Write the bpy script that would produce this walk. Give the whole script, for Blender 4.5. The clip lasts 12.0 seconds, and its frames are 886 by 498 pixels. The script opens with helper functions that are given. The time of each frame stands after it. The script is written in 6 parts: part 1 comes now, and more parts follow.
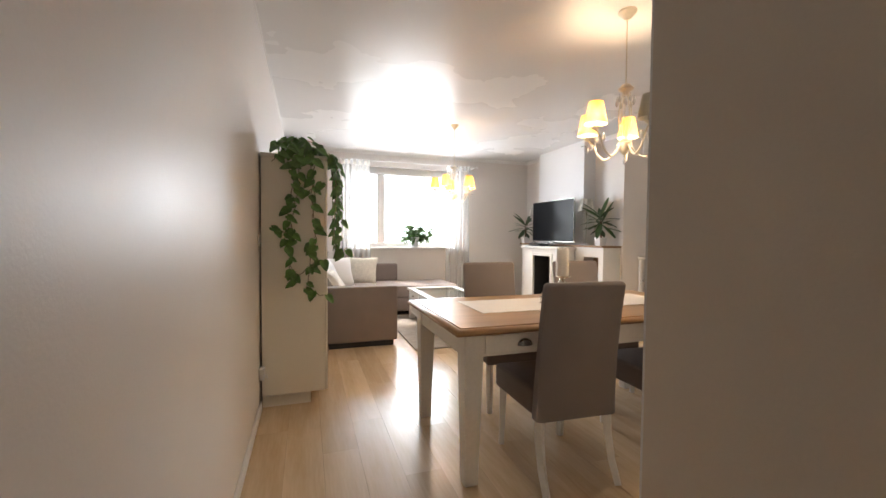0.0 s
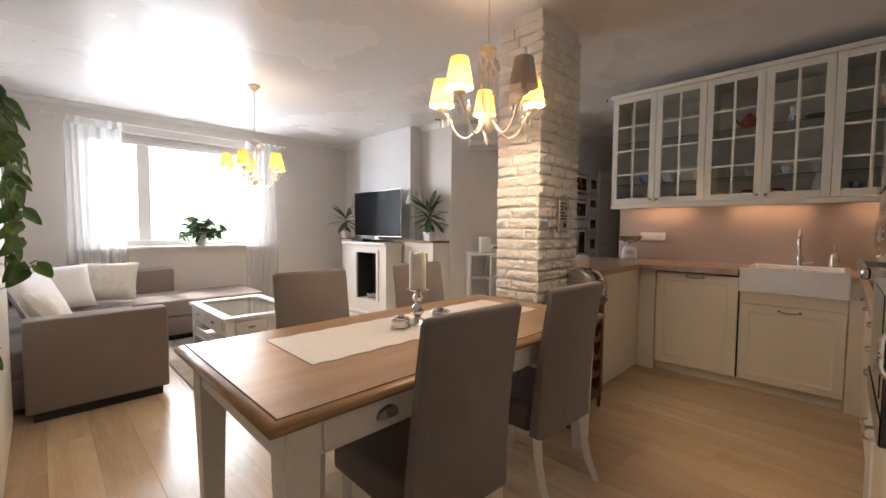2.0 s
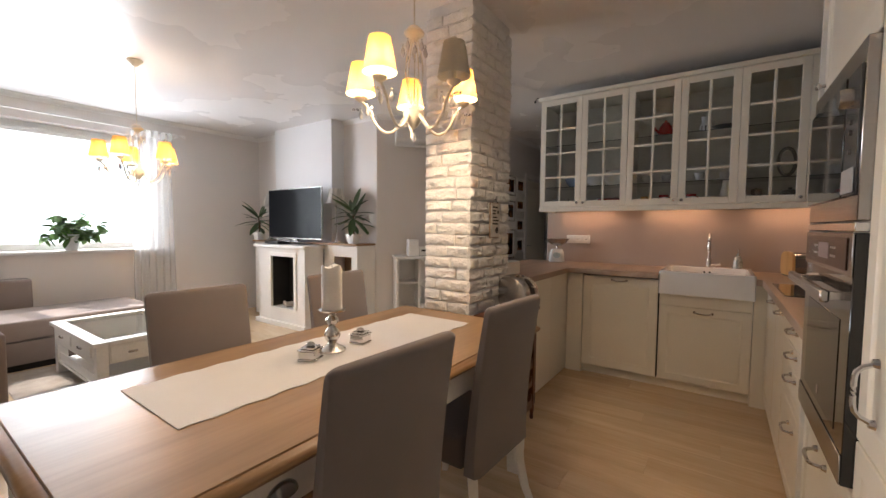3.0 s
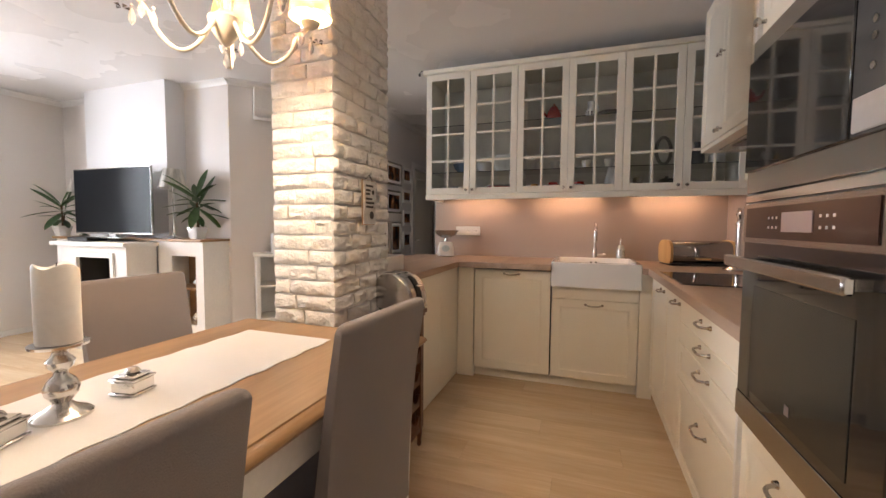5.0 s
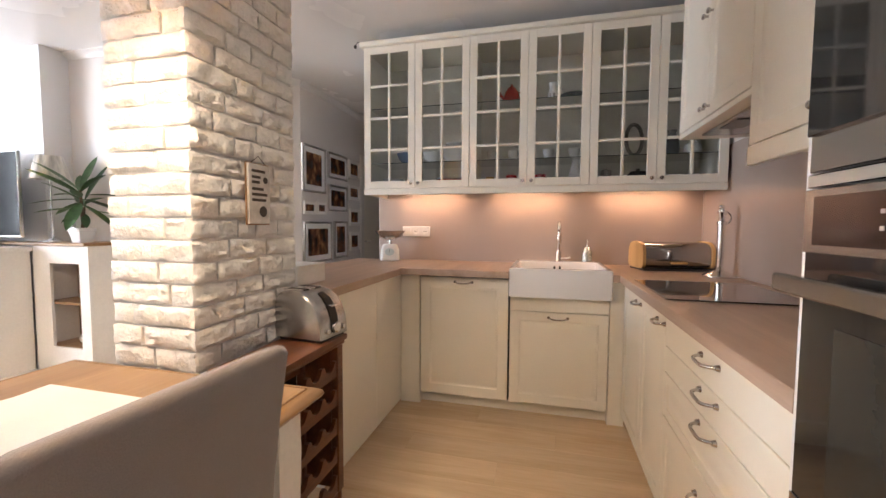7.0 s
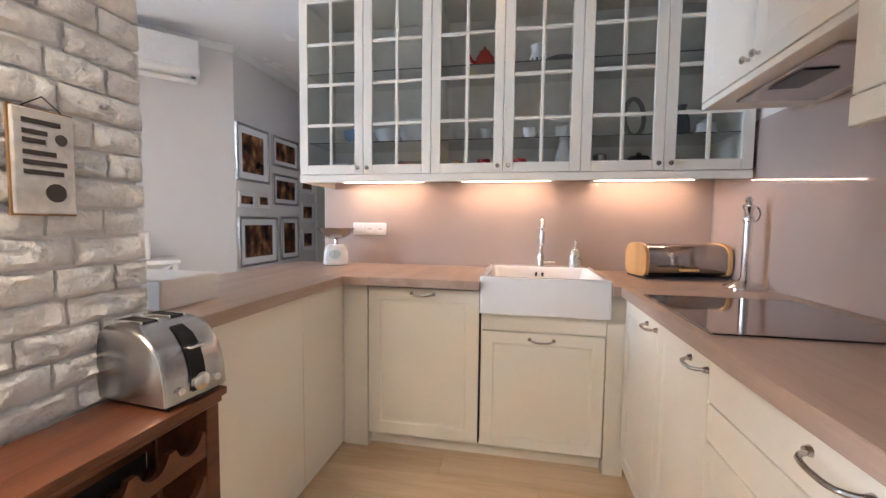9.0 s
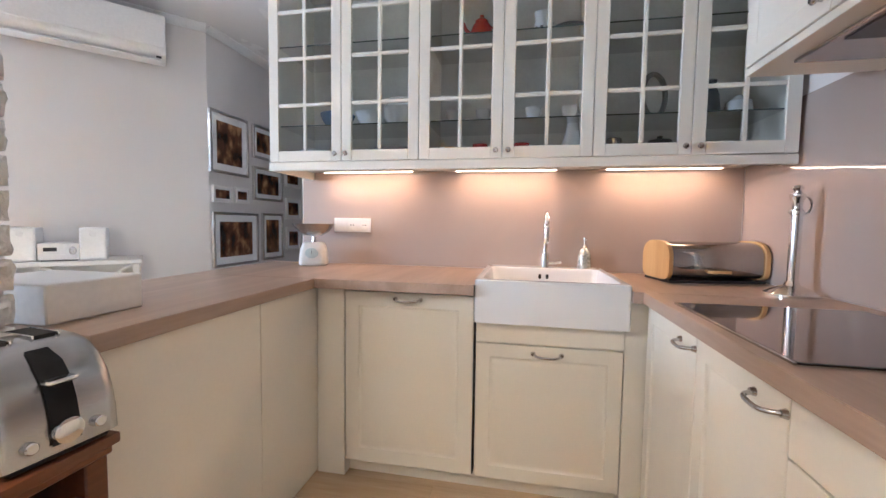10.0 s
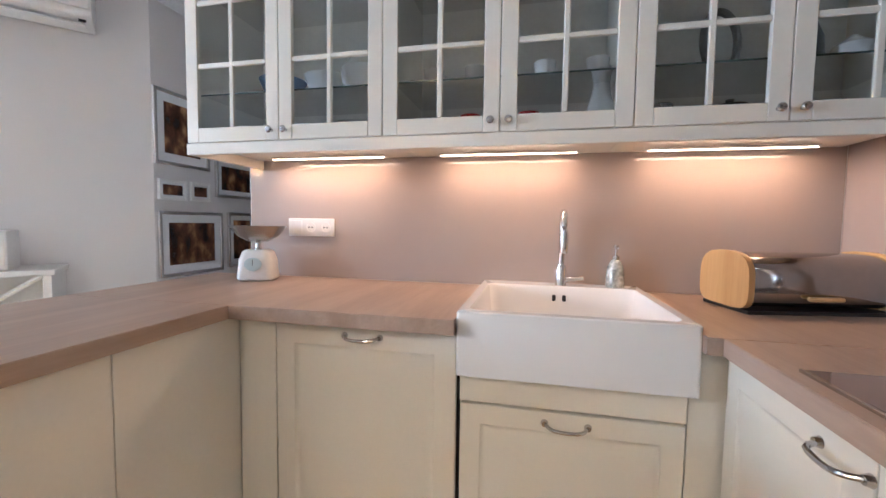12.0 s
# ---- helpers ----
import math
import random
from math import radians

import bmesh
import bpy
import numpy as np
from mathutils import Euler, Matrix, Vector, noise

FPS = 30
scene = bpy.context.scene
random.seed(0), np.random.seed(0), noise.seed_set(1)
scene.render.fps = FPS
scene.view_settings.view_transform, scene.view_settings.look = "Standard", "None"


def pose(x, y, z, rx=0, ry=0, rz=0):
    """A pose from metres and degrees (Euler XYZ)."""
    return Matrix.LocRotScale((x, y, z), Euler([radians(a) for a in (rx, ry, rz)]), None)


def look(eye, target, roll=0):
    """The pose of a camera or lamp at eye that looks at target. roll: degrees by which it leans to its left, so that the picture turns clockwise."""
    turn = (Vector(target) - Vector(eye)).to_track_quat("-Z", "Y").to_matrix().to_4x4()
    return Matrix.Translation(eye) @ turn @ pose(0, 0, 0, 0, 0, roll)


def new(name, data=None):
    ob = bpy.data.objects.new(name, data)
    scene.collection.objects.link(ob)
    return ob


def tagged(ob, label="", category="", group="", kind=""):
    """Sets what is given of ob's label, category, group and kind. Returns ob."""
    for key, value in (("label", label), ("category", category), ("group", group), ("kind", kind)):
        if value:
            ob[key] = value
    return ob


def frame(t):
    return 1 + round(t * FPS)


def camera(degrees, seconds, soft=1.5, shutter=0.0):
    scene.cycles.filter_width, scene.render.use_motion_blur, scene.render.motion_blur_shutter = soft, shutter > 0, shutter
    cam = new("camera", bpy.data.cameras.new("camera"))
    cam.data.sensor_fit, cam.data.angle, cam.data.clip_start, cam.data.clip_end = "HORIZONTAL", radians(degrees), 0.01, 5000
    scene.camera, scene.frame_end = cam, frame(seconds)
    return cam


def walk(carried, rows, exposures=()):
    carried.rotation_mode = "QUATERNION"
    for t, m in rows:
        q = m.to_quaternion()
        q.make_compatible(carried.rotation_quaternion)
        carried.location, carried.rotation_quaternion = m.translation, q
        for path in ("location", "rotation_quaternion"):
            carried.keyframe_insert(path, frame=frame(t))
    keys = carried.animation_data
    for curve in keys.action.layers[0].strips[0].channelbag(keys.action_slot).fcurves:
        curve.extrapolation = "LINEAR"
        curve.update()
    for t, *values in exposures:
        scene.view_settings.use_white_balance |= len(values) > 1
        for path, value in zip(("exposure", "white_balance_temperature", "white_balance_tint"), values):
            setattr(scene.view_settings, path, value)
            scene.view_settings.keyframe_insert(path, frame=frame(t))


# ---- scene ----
cam = camera(95.7, 12.0)
PATH = [
    (0, (0.286, 0.744, 1.208), (0.929, 2.637, 1.139), 0.5),
    (0.1, (0.336, 0.922, 1.204), (1.145, 2.75, 1.134), 0.3),
    (0.2, (0.359, 1.124, 1.21), (1.314, 2.88, 1.138), 0.5),
    (0.5, (0.368, 1.238, 1.205), (1.41, 2.944, 1.133), 0.5),
    (1, (0.408, 1.349, 1.209), (1.583, 2.964, 1.124), 0.5),
    (1.5, (0.48, 1.432, 1.228), (1.76, 2.965, 1.127), 0.4),
    (2, (0.568, 1.505, 1.246), (1.985, 2.913, 1.142), 0.4),
    (2.5, (0.667, 1.573, 1.262), (2.198, 2.857, 1.156), 0.4),
    (3, (0.781, 1.665, 1.292), (2.423, 2.801, 1.181), 0.5),
    (3.2, (0.824, 1.707, 1.303), (2.513, 2.774, 1.191), 0.6),
    (5, (1.299, 1.84, 1.224), (3.184, 2.497, 1.107), 0.4),
    (5.5, (1.425, 1.834, 1.219), (3.329, 2.438, 1.102), 0.2),
    (6, (1.549, 1.843, 1.222), (3.463, 2.412, 1.106), 0.4),
    (6.5, (1.685, 1.836, 1.226), (3.608, 2.376, 1.113), 0.3),
    (7, (1.823, 1.838, 1.226), (3.758, 2.332, 1.108), 0.3),
    (7.5, (1.971, 1.864, 1.237), (3.919, 2.299, 1.106), 0.4),
    (9.5, (2.555, 1.861, 1.201), (4.514, 2.241, 1.075), 0.7),
    (10, (2.707, 1.869, 1.187), (4.666, 2.252, 1.064), 0.8),
    (10.5, (2.837, 1.873, 1.201), (4.797, 2.254, 1.075), 0.7),
    (11, (2.966, 1.87, 1.206), (4.925, 2.254, 1.078), 0.8),
    (11.5, (3.123, 1.859, 1.225), (5.08, 2.251, 1.102), 0.8),
    (12, (3.278, 1.854, 1.198), (5.226, 2.291, 1.075), 0.8),
]
walk(cam, [(t, look(eye, target, roll)) for t, eye, target, roll in PATH],
     exposures=[(0.0, 0.97, 6600, 14), (1.0, 0.95, 6600, 15), (2.5, 0.68, 6450, 16), (5.0, 1.35, 6450, 17), (6.5, 1.7, 6250, 16), (7.5, 1.85, 5950, 16), (9.5, 2.15, 5250, 12), (12.0, 1.95, 5150, 11)])

# ---- world, sun and large lights ----
world = bpy.data.worlds.new("world")
scene.world = world
world.use_nodes = True
wn = world.node_tree.nodes
sky = wn.new("ShaderNodeTexSky")
sky.sky_type, sky.sun_disc, sky.sun_elevation, sky.sun_rotation = "NISHITA", False, radians(48), radians(-7)
world.node_tree.links.new(sky.outputs[0], wn["Background"].inputs[0])
wn["Background"].inputs[1].default_value = 0.15

sun = new("sun", bpy.data.lights.new("sun", "SUN"))
sun.data.energy, sun.data.angle, sun.data.color = 5.0, radians(0.5), (1.0, 0.93, 0.84)
sun.matrix_world = look((0.75, 12.0, 6.7), (1.5, 6.0, 0.0))

daylight = new("window_daylight", bpy.data.lights.new("window_daylight", "AREA"))
daylight.data.shape, daylight.data.size, daylight.data.size_y = "RECTANGLE", 1.86, 1.36
daylight.data.energy, daylight.data.color = 90.0, (0.90, 0.95, 1.0)
daylight.matrix_world = look((1.90, 7.90, 1.69), (1.90, 0.0, 1.69))


def lamp(name, place, watts, colour, radius=0.03):
    ob = new(name, bpy.data.lights.new(name, "POINT"))
    ob.data.energy, ob.data.color, ob.data.shadow_soft_size = watts, colour, radius
    ob.location = place
    return ob


WARM = (1.0, 0.77, 0.51)
LED = (1.0, 0.58, 0.31)


# ---- materials ----
def material(name, colour, rough=0.5, metal=0.0, vary=0.06, scale=6.0, bump=0.0, bump_scale=60.0, stretch=(1, 1, 1),
             spec=0.5, sheen=0.0, fine=0.03, pieces=0.0, coat=0.0, relief=0.004):
    """Principled surface with colour variation at two scales, rough variation and fine relief."""
    m = bpy.data.materials.new(name)
    m.use_nodes = True
    n, l = m.node_tree.nodes, m.node_tree.links
    p = n["Principled BSDF"]
    p.inputs["Metallic"].default_value = metal
    p.inputs["Specular IOR Level"].default_value = spec
    p.inputs["Sheen Weight"].default_value = sheen
    p.inputs["Coat Weight"].default_value = coat
    co = n.new("ShaderNodeTexCoord")
    mp = n.new("ShaderNodeMapping")
    mp.inputs["Scale"].default_value = stretch
    l.new(co.outputs["Object"], mp.inputs[0])
    big = n.new("ShaderNodeTexNoise")
    big.inputs["Scale"].default_value, big.inputs["Detail"].default_value = scale, 4
    small = n.new("ShaderNodeTexNoise")
    small.inputs["Scale"].default_value, small.inputs["Detail"].default_value = bump_scale, 6
    for t in (big, small):
        l.new(mp.outputs[0], t.inputs["Vector"])
    ramp = n.new("ShaderNodeMapRange")
    ramp.inputs[1].default_value, ramp.inputs[2].default_value = 0.3, 0.7
    ramp.inputs[3].default_value, ramp.inputs[4].default_value = 1 - vary, 1 + vary
    l.new(big.outputs[0], ramp.inputs[0])
    ramp2 = n.new("ShaderNodeMapRange")
    ramp2.inputs[1].default_value, ramp2.inputs[2].default_value = 0.3, 0.7
    ramp2.inputs[3].default_value, ramp2.inputs[4].default_value = 1 - fine, 1 + fine
    l.new(small.outputs[0], ramp2.inputs[0])
    mul = n.new("ShaderNodeMath")
    mul.operation = "MULTIPLY"
    l.new(ramp.outputs[0], mul.inputs[0])
    l.new(ramp2.outputs[0], mul.inputs[1])
    last = mul.outputs[0]
    if pieces:
        info = n.new("ShaderNodeObjectInfo")
        r3 = n.new("ShaderNodeMapRange")
        r3.inputs[3].default_value, r3.inputs[4].default_value = 1 - pieces, 1 + pieces
        l.new(info.outputs["Random"], r3.inputs[0])
        mul2 = n.new("ShaderNodeMath")
        mul2.operation = "MULTIPLY"
        l.new(last, mul2.inputs[0])
        l.new(r3.outputs[0], mul2.inputs[1])
        last = mul2.outputs[0]
    vm = n.new("ShaderNodeVectorMath")
    vm.operation = "SCALE"
    vm.inputs[0].default_value = colour
    l.new(last, vm.inputs["Scale"])
    l.new(vm.outputs[0], p.inputs["Base Color"])
    rr = n.new("ShaderNodeMapRange")
    rr.inputs[3].default_value, rr.inputs[4].default_value = max(0.02, rough * 0.85), min(1, rough * 1.15)
    l.new(big.outputs[0], rr.inputs[0])
    l.new(rr.outputs[0], p.inputs["Roughness"])
    if bump:
        b = n.new("ShaderNodeBump")
        b.inputs["Strength"].default_value, b.inputs["Distance"].default_value = bump, relief
        l.new(small.outputs[0], b.inputs["Height"])
        l.new(b.outputs[0], p.inputs["Normal"])
    return m


def wood(name, dark, light, rough=0.4, axis=0, scale=1.0, pieces=0.0, coat=0.0, bump=0.08):
    """Wood with grain along the given axis, growth rings and streaks."""
    m = bpy.data.materials.new(name)
    m.use_nodes = True
    n, l = m.node_tree.nodes, m.node_tree.links
    p = n["Principled BSDF"]
    p.inputs["Roughness"].default_value = rough
    p.inputs["Coat Weight"].default_value = coat
    co, mp = n.new("ShaderNodeTexCoord"), n.new("ShaderNodeMapping")
    s = [9.0 * scale] * 3
    s[axis] = 0.8 * scale
    mp.inputs["Scale"].default_value = s
    l.new(co.outputs["Object"], mp.inputs[0])
    info = n.new("ShaderNodeObjectInfo")
    shift = n.new("ShaderNodeVectorMath")
    shift.operation = "SCALE"
    shift.inputs[0].default_value = (37.0, 53.0, 29.0)
    l.new(info.outputs["Random"], shift.inputs["Scale"])
    add = n.new("ShaderNodeVectorMath")
    add.operation = "ADD"
    l.new(mp.outputs[0], add.inputs[0])
    if pieces:
        l.new(shift.outputs[0], add.inputs[1])
    a, b = n.new("ShaderNodeTexNoise"), n.new("ShaderNodeTexNoise")
    a.inputs["Scale"].default_value, a.inputs["Detail"].default_value, a.inputs["Distortion"].default_value = 0.8, 5, 0.6
    b.inputs["Scale"].default_value, b.inputs["Detail"].default_value = 9.0, 6
    l.new(add.outputs[0], a.inputs["Vector"])
    l.new(add.outputs[0], b.inputs["Vector"])
    mix = n.new("ShaderNodeMath")
    mix.operation = "MULTIPLY_ADD"
    mix.inputs[1].default_value = 0.35
    l.new(b.outputs[0], mix.inputs[0])
    l.new(a.outputs[0], mix.inputs[2])
    ramp = n.new("ShaderNodeValToRGB")
    ramp.color_ramp.elements[0].position, ramp.color_ramp.elements[1].position = 0.45, 0.9
    ramp.color_ramp.elements[0].color = (*dark, 1)
    ramp.color_ramp.elements[1].color = (*light, 1)
    l.new(mix.outputs[0], ramp.inputs[0])
    last = ramp.outputs[0]
    if pieces:
        r3 = n.new("ShaderNodeMapRange")
        r3.inputs[3].default_value, r3.inputs[4].default_value = 1 - pieces, 1 + pieces
        l.new(info.outputs["Random"], r3.inputs[0])
        vm = n.new("ShaderNodeVectorMath")
        vm.operation = "SCALE"
        l.new(last, vm.inputs[0])
        l.new(r3.outputs[0], vm.inputs["Scale"])
        last = vm.outputs[0]
    l.new(last, p.inputs["Base Color"])
    bp = n.new("ShaderNodeBump")
    bp.inputs["Strength"].default_value, bp.inputs["Distance"].default_value = bump, 0.002
    l.new(b.outputs[0], bp.inputs["Height"])
    l.new(bp.outputs[0], p.inputs["Normal"])
    return m


def glass(name, tint=(0.9, 0.93, 0.92), rough=0.02, ior=1.5):
    """Clear pane: lets light through, mirrors at grazing angles."""
    m = bpy.data.materials.new(name)
    m.use_nodes = True
    n, l = m.node_tree.nodes, m.node_tree.links
    n.remove(n["Principled BSDF"])
    t, g, mix, f = n.new("ShaderNodeBsdfTransparent"), n.new("ShaderNodeBsdfGlossy"), n.new("ShaderNodeMixShader"), n.new("ShaderNodeFresnel")
    t.inputs[0].default_value = (*tint, 1)
    g.inputs["Roughness"].default_value = rough
    f.inputs[0].default_value = ior
    l.new(f.outputs[0], mix.inputs[0])
    l.new(t.outputs[0], mix.inputs[1])
    l.new(g.outputs[0], mix.inputs[2])
    l.new(mix.outputs[0], n["Material Output"].inputs[0])
    return m


def cloth_shade(name, colour, through_part=0.6, clear=0.0):
    """Thin cloth that lets light through."""
    m = bpy.data.materials.new(name)
    m.use_nodes = True
    n, l = m.node_tree.nodes, m.node_tree.links
    n.remove(n["Principled BSDF"])
    d, t, mix = n.new("ShaderNodeBsdfDiffuse"), n.new("ShaderNodeBsdfTranslucent"), n.new("ShaderNodeMixShader")
    tex = n.new("ShaderNodeTexNoise")
    tex.inputs["Scale"].default_value, tex.inputs["Detail"].default_value = 35, 5
    vm = n.new("ShaderNodeVectorMath")
    vm.operation = "SCALE"
    vm.inputs[0].default_value = colour
    r = n.new("ShaderNodeMapRange")
    r.inputs[3].default_value, r.inputs[4].default_value = 0.85, 1.1
    l.new(tex.outputs[0], r.inputs[0])
    l.new(r.outputs[0], vm.inputs["Scale"])
    l.new(vm.outputs[0], d.inputs[0])
    l.new(vm.outputs[0], t.inputs[0])
    mix.inputs[0].default_value = through_part
    l.new(d.outputs[0], mix.inputs[1])
    l.new(t.outputs[0], mix.inputs[2])
    last = mix.outputs[0]
    if clear:
        tr, mix2 = n.new("ShaderNodeBsdfTransparent"), n.new("ShaderNodeMixShader")
        mix2.inputs[0].default_value = clear
        l.new(last, mix2.inputs[1])
        l.new(tr.outputs[0], mix2.inputs[2])
        last = mix2.outputs[0]
    l.new(last, n["Material Output"].inputs[0])
    return m


def glow(name, colour, strength):
    m = bpy.data.materials.new(name)
    m.use_nodes = True
    p = m.node_tree.nodes["Principled BSDF"]
    p.inputs["Base Color"].default_value = (*colour, 1)
    p.inputs["Emission Color"].default_value = (*colour, 1)
    p.inputs["Emission Strength"].default_value = strength
    return m


WALL = material("wall_paint", (0.73, 0.69, 0.655), 0.44, vary=0.025, scale=1.5, bump=0.10, bump_scale=140, fine=0.01)
BREAST = material("pale_wall_paint", (0.76, 0.765, 0.775), 0.5, vary=0.02, scale=1.5, bump=0.08, bump_scale=140, fine=0.01)
# browner than WALL: the hall's dim warm bounce light is put into the colour
WALL_WARM_DIM = material("warm_dim_wall_paint", (0.70, 0.625, 0.53), 0.55, vary=0.025, scale=1.5, bump=0.10, bump_scale=140, fine=0.01)
CEIL = material("satin_ceiling", (0.81, 0.80, 0.79), 0.27, vary=0.02, scale=1.0, fine=0.005, spec=0.15)
WHITE = material("white_paint", (0.80, 0.79, 0.77), 0.4, vary=0.02, bump=0.04)
CREAM = material("cream_lacquer", (0.84, 0.80, 0.70), 0.30, vary=0.015, scale=3, bump=0.02, bump_scale=90, fine=0.01)
LACQ = material("white_furniture_paint", (0.80, 0.775, 0.73), 0.35, vary=0.02, bump=0.03)
FLOOR = wood("oak_laminate", (0.56, 0.395, 0.235), (0.74, 0.575, 0.385), 0.24, axis=1, pieces=0.06, bump=0.03)
GAP = material("floor_joint", (0.32, 0.23, 0.15), 0.7)
OAK = wood("oiled_oak_top", (0.31, 0.185, 0.09), (0.47, 0.30, 0.16), 0.30, axis=0, bump=0.05)
OAK_EDGE = wood("stained_oak_edge", (0.25, 0.135, 0.055), (0.42, 0.25, 0.115), 0.35, axis=0)
COUNTER = wood("worktop_laminate", (0.33, 0.235, 0.175), (0.46, 0.34, 0.26), 0.36, axis=0, scale=1.5, bump=0.03)
MAHOG = wood("dark_mahogany", (0.055, 0.018, 0.009), (0.19, 0.068, 0.028), 0.38, axis=0, scale=1.4)
FABRIC = material("taupe_chair_cloth", (0.215, 0.182, 0.17), 0.9, vary=0.06, scale=4, bump=0.35, bump_scale=420, sheen=0.25, fine=0.05, spec=0.2)
SEATC = material("brown_seat_cloth", (0.155, 0.122, 0.108), 0.9, vary=0.06, scale=4, bump=0.35, bump_scale=420, sheen=0.2, fine=0.05, spec=0.2)
SOFA = material("sofa_cloth", (0.235, 0.190, 0.168), 0.92, vary=0.05, scale=5, bump=0.4, bump_scale=380, sheen=0.3, fine=0.06, spec=0.2)
BRICK = material("white_brick", (0.80, 0.785, 0.755), 0.75, vary=0.03, scale=14, bump=1.0, bump_scale=62, fine=0.04, pieces=0.03, relief=0.010)
MORTAR = material("white_mortar", (0.78, 0.76, 0.73), 0.9, bump=0.5, bump_scale=80)
SPLASH = material("glass_splashback", (0.41, 0.335, 0.295), 0.03, vary=0.01, spec=0.6, fine=0.0)
CHROME = material("chrome", (0.75, 0.75, 0.76), 0.12, 1.0, vary=0.02, fine=0.0)
PEWTER = material("antique_nickel", (0.52, 0.50, 0.48), 0.20, 1.0, vary=0.06, fine=0.02)
STEEL = material("brushed_steel", (0.46, 0.45, 0.44), 0.24, 1.0, vary=0.03, stretch=(1, 1, 30), bump=0.05)
BLACKGL = material("black_glass", (0.012, 0.012, 0.013), 0.05, vary=0.0, fine=0.0, coat=0.5)
BLACK = material("black_plastic", (0.02, 0.02, 0.02), 0.35)
# near-black for black parts, and for shade painted into slots, holes and the rack
DARK = material("black_and_hollow_shade", (0.015, 0.014, 0.013), 0.8)
CERAM = material("white_ceramic", (0.80, 0.80, 0.80), 0.10, vary=0.01, fine=0.0, coat=0.3)
PANE = glass("window_glass")
CABGL = glass("cabinet_glass", (0.92, 0.95, 0.94))
SHELFGL = glass("shelf_glass", (0.94, 0.97, 0.96), 0.02, 1.15)
EDGEGL = material("glass_edge", (0.06, 0.10, 0.09), 0.2)
INSIDE = material("cabinet_inside", (0.84, 0.83, 0.80), 0.5)
# one ivory cloth in two colours: bulb's amber light tinted into the lit copy
SHADE_LIT = cloth_shade("amber_lit_shade_cloth", (0.84, 0.57, 0.25), 0.12)
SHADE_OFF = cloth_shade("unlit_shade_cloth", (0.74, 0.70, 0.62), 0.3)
SHEER = cloth_shade("sheer_curtain", (0.80, 0.81, 0.80), 0.5, 0.56)
IVORY = material("ivory_enamel", (0.72, 0.66, 0.54), 0.35, vary=0.04)
CRYSTAL = material("crystal", (0.82, 0.82, 0.82), 0.06, 0.3, spec=1.0, vary=0.02, fine=0.0)
LEAF = material("pothos_leaf", (0.085, 0.185, 0.04), 0.38, vary=0.35, scale=30, bump=0.1, bump_scale=120, fine=0.1, pieces=0.35)
DRAC = material("dracaena_leaf", (0.045, 0.095, 0.030), 0.4, vary=0.3, scale=20, pieces=0.25)
STEM = material("green_stem", (0.20, 0.17, 0.075), 0.6)
RUG = material("beige_rug", (0.42, 0.37, 0.31), 1.0, vary=0.15, scale=9, bump=1.0, bump_scale=220, fine=0.12, spec=0.1)
LINEN = material("white_linen", (0.84, 0.83, 0.82), 0.85, vary=0.02, bump=0.3, bump_scale=500)
FUR = material("cream_fur", (0.74, 0.70, 0.63), 1.0, vary=0.08, scale=25, bump=1.0, bump_scale=160, fine=0.1)
WAX = material("candle_wax", (0.80, 0.78, 0.74), 0.5, vary=0.02)
SILVER = material("hammered_silver", (0.72, 0.70, 0.67), 0.16, 1.0, vary=0.05, bump=0.2, bump_scale=60)


# ---- mesh helpers ----
def box(bm, x0, x1, y0, y1, z0, z1, bevel=0.0, seg=1):
    r = bmesh.ops.create_cube(bm, size=1)
    for v in r["verts"]:
        v.co = ((x0 + x1) / 2 + v.co.x * (x1 - x0), (y0 + y1) / 2 + v.co.y * (y1 - y0), (z0 + z1) / 2 + v.co.z * (z1 - z0))
    if bevel:
        ed = {e for v in r["verts"] for e in v.link_edges}
        bmesh.ops.bevel(bm, geom=list(ed), offset=bevel, segments=seg, affect="EDGES", profile=0.6)
    return bm


def boxes(*rows, bevel=0.0, seg=1):
    bm = bmesh.new()
    for r in rows:
        box(bm, *r, bevel=bevel, seg=seg)
    return bm


def lathe(profile, n=24, bm=None, at=(0, 0, 0)):
    """A turned solid from (radius, height) pairs."""
    bm = bm or bmesh.new()
    rings = []
    for r, z in profile:
        rings.append([bm.verts.new((at[0] + r * math.cos(2 * math.pi * i / n), at[1] + r * math.sin(2 * math.pi * i / n), at[2] + z)) for i in range(n)])
    for a, b in zip(rings, rings[1:]):
        for i in range(n):
            bm.faces.new((a[i], a[(i + 1) % n], b[(i + 1) % n], b[i]))
    if profile[0][0] > 1e-4:
        bm.faces.new(rings[0][::-1])
    if profile[-1][0] > 1e-4:
        bm.faces.new(rings[-1])
    return bm


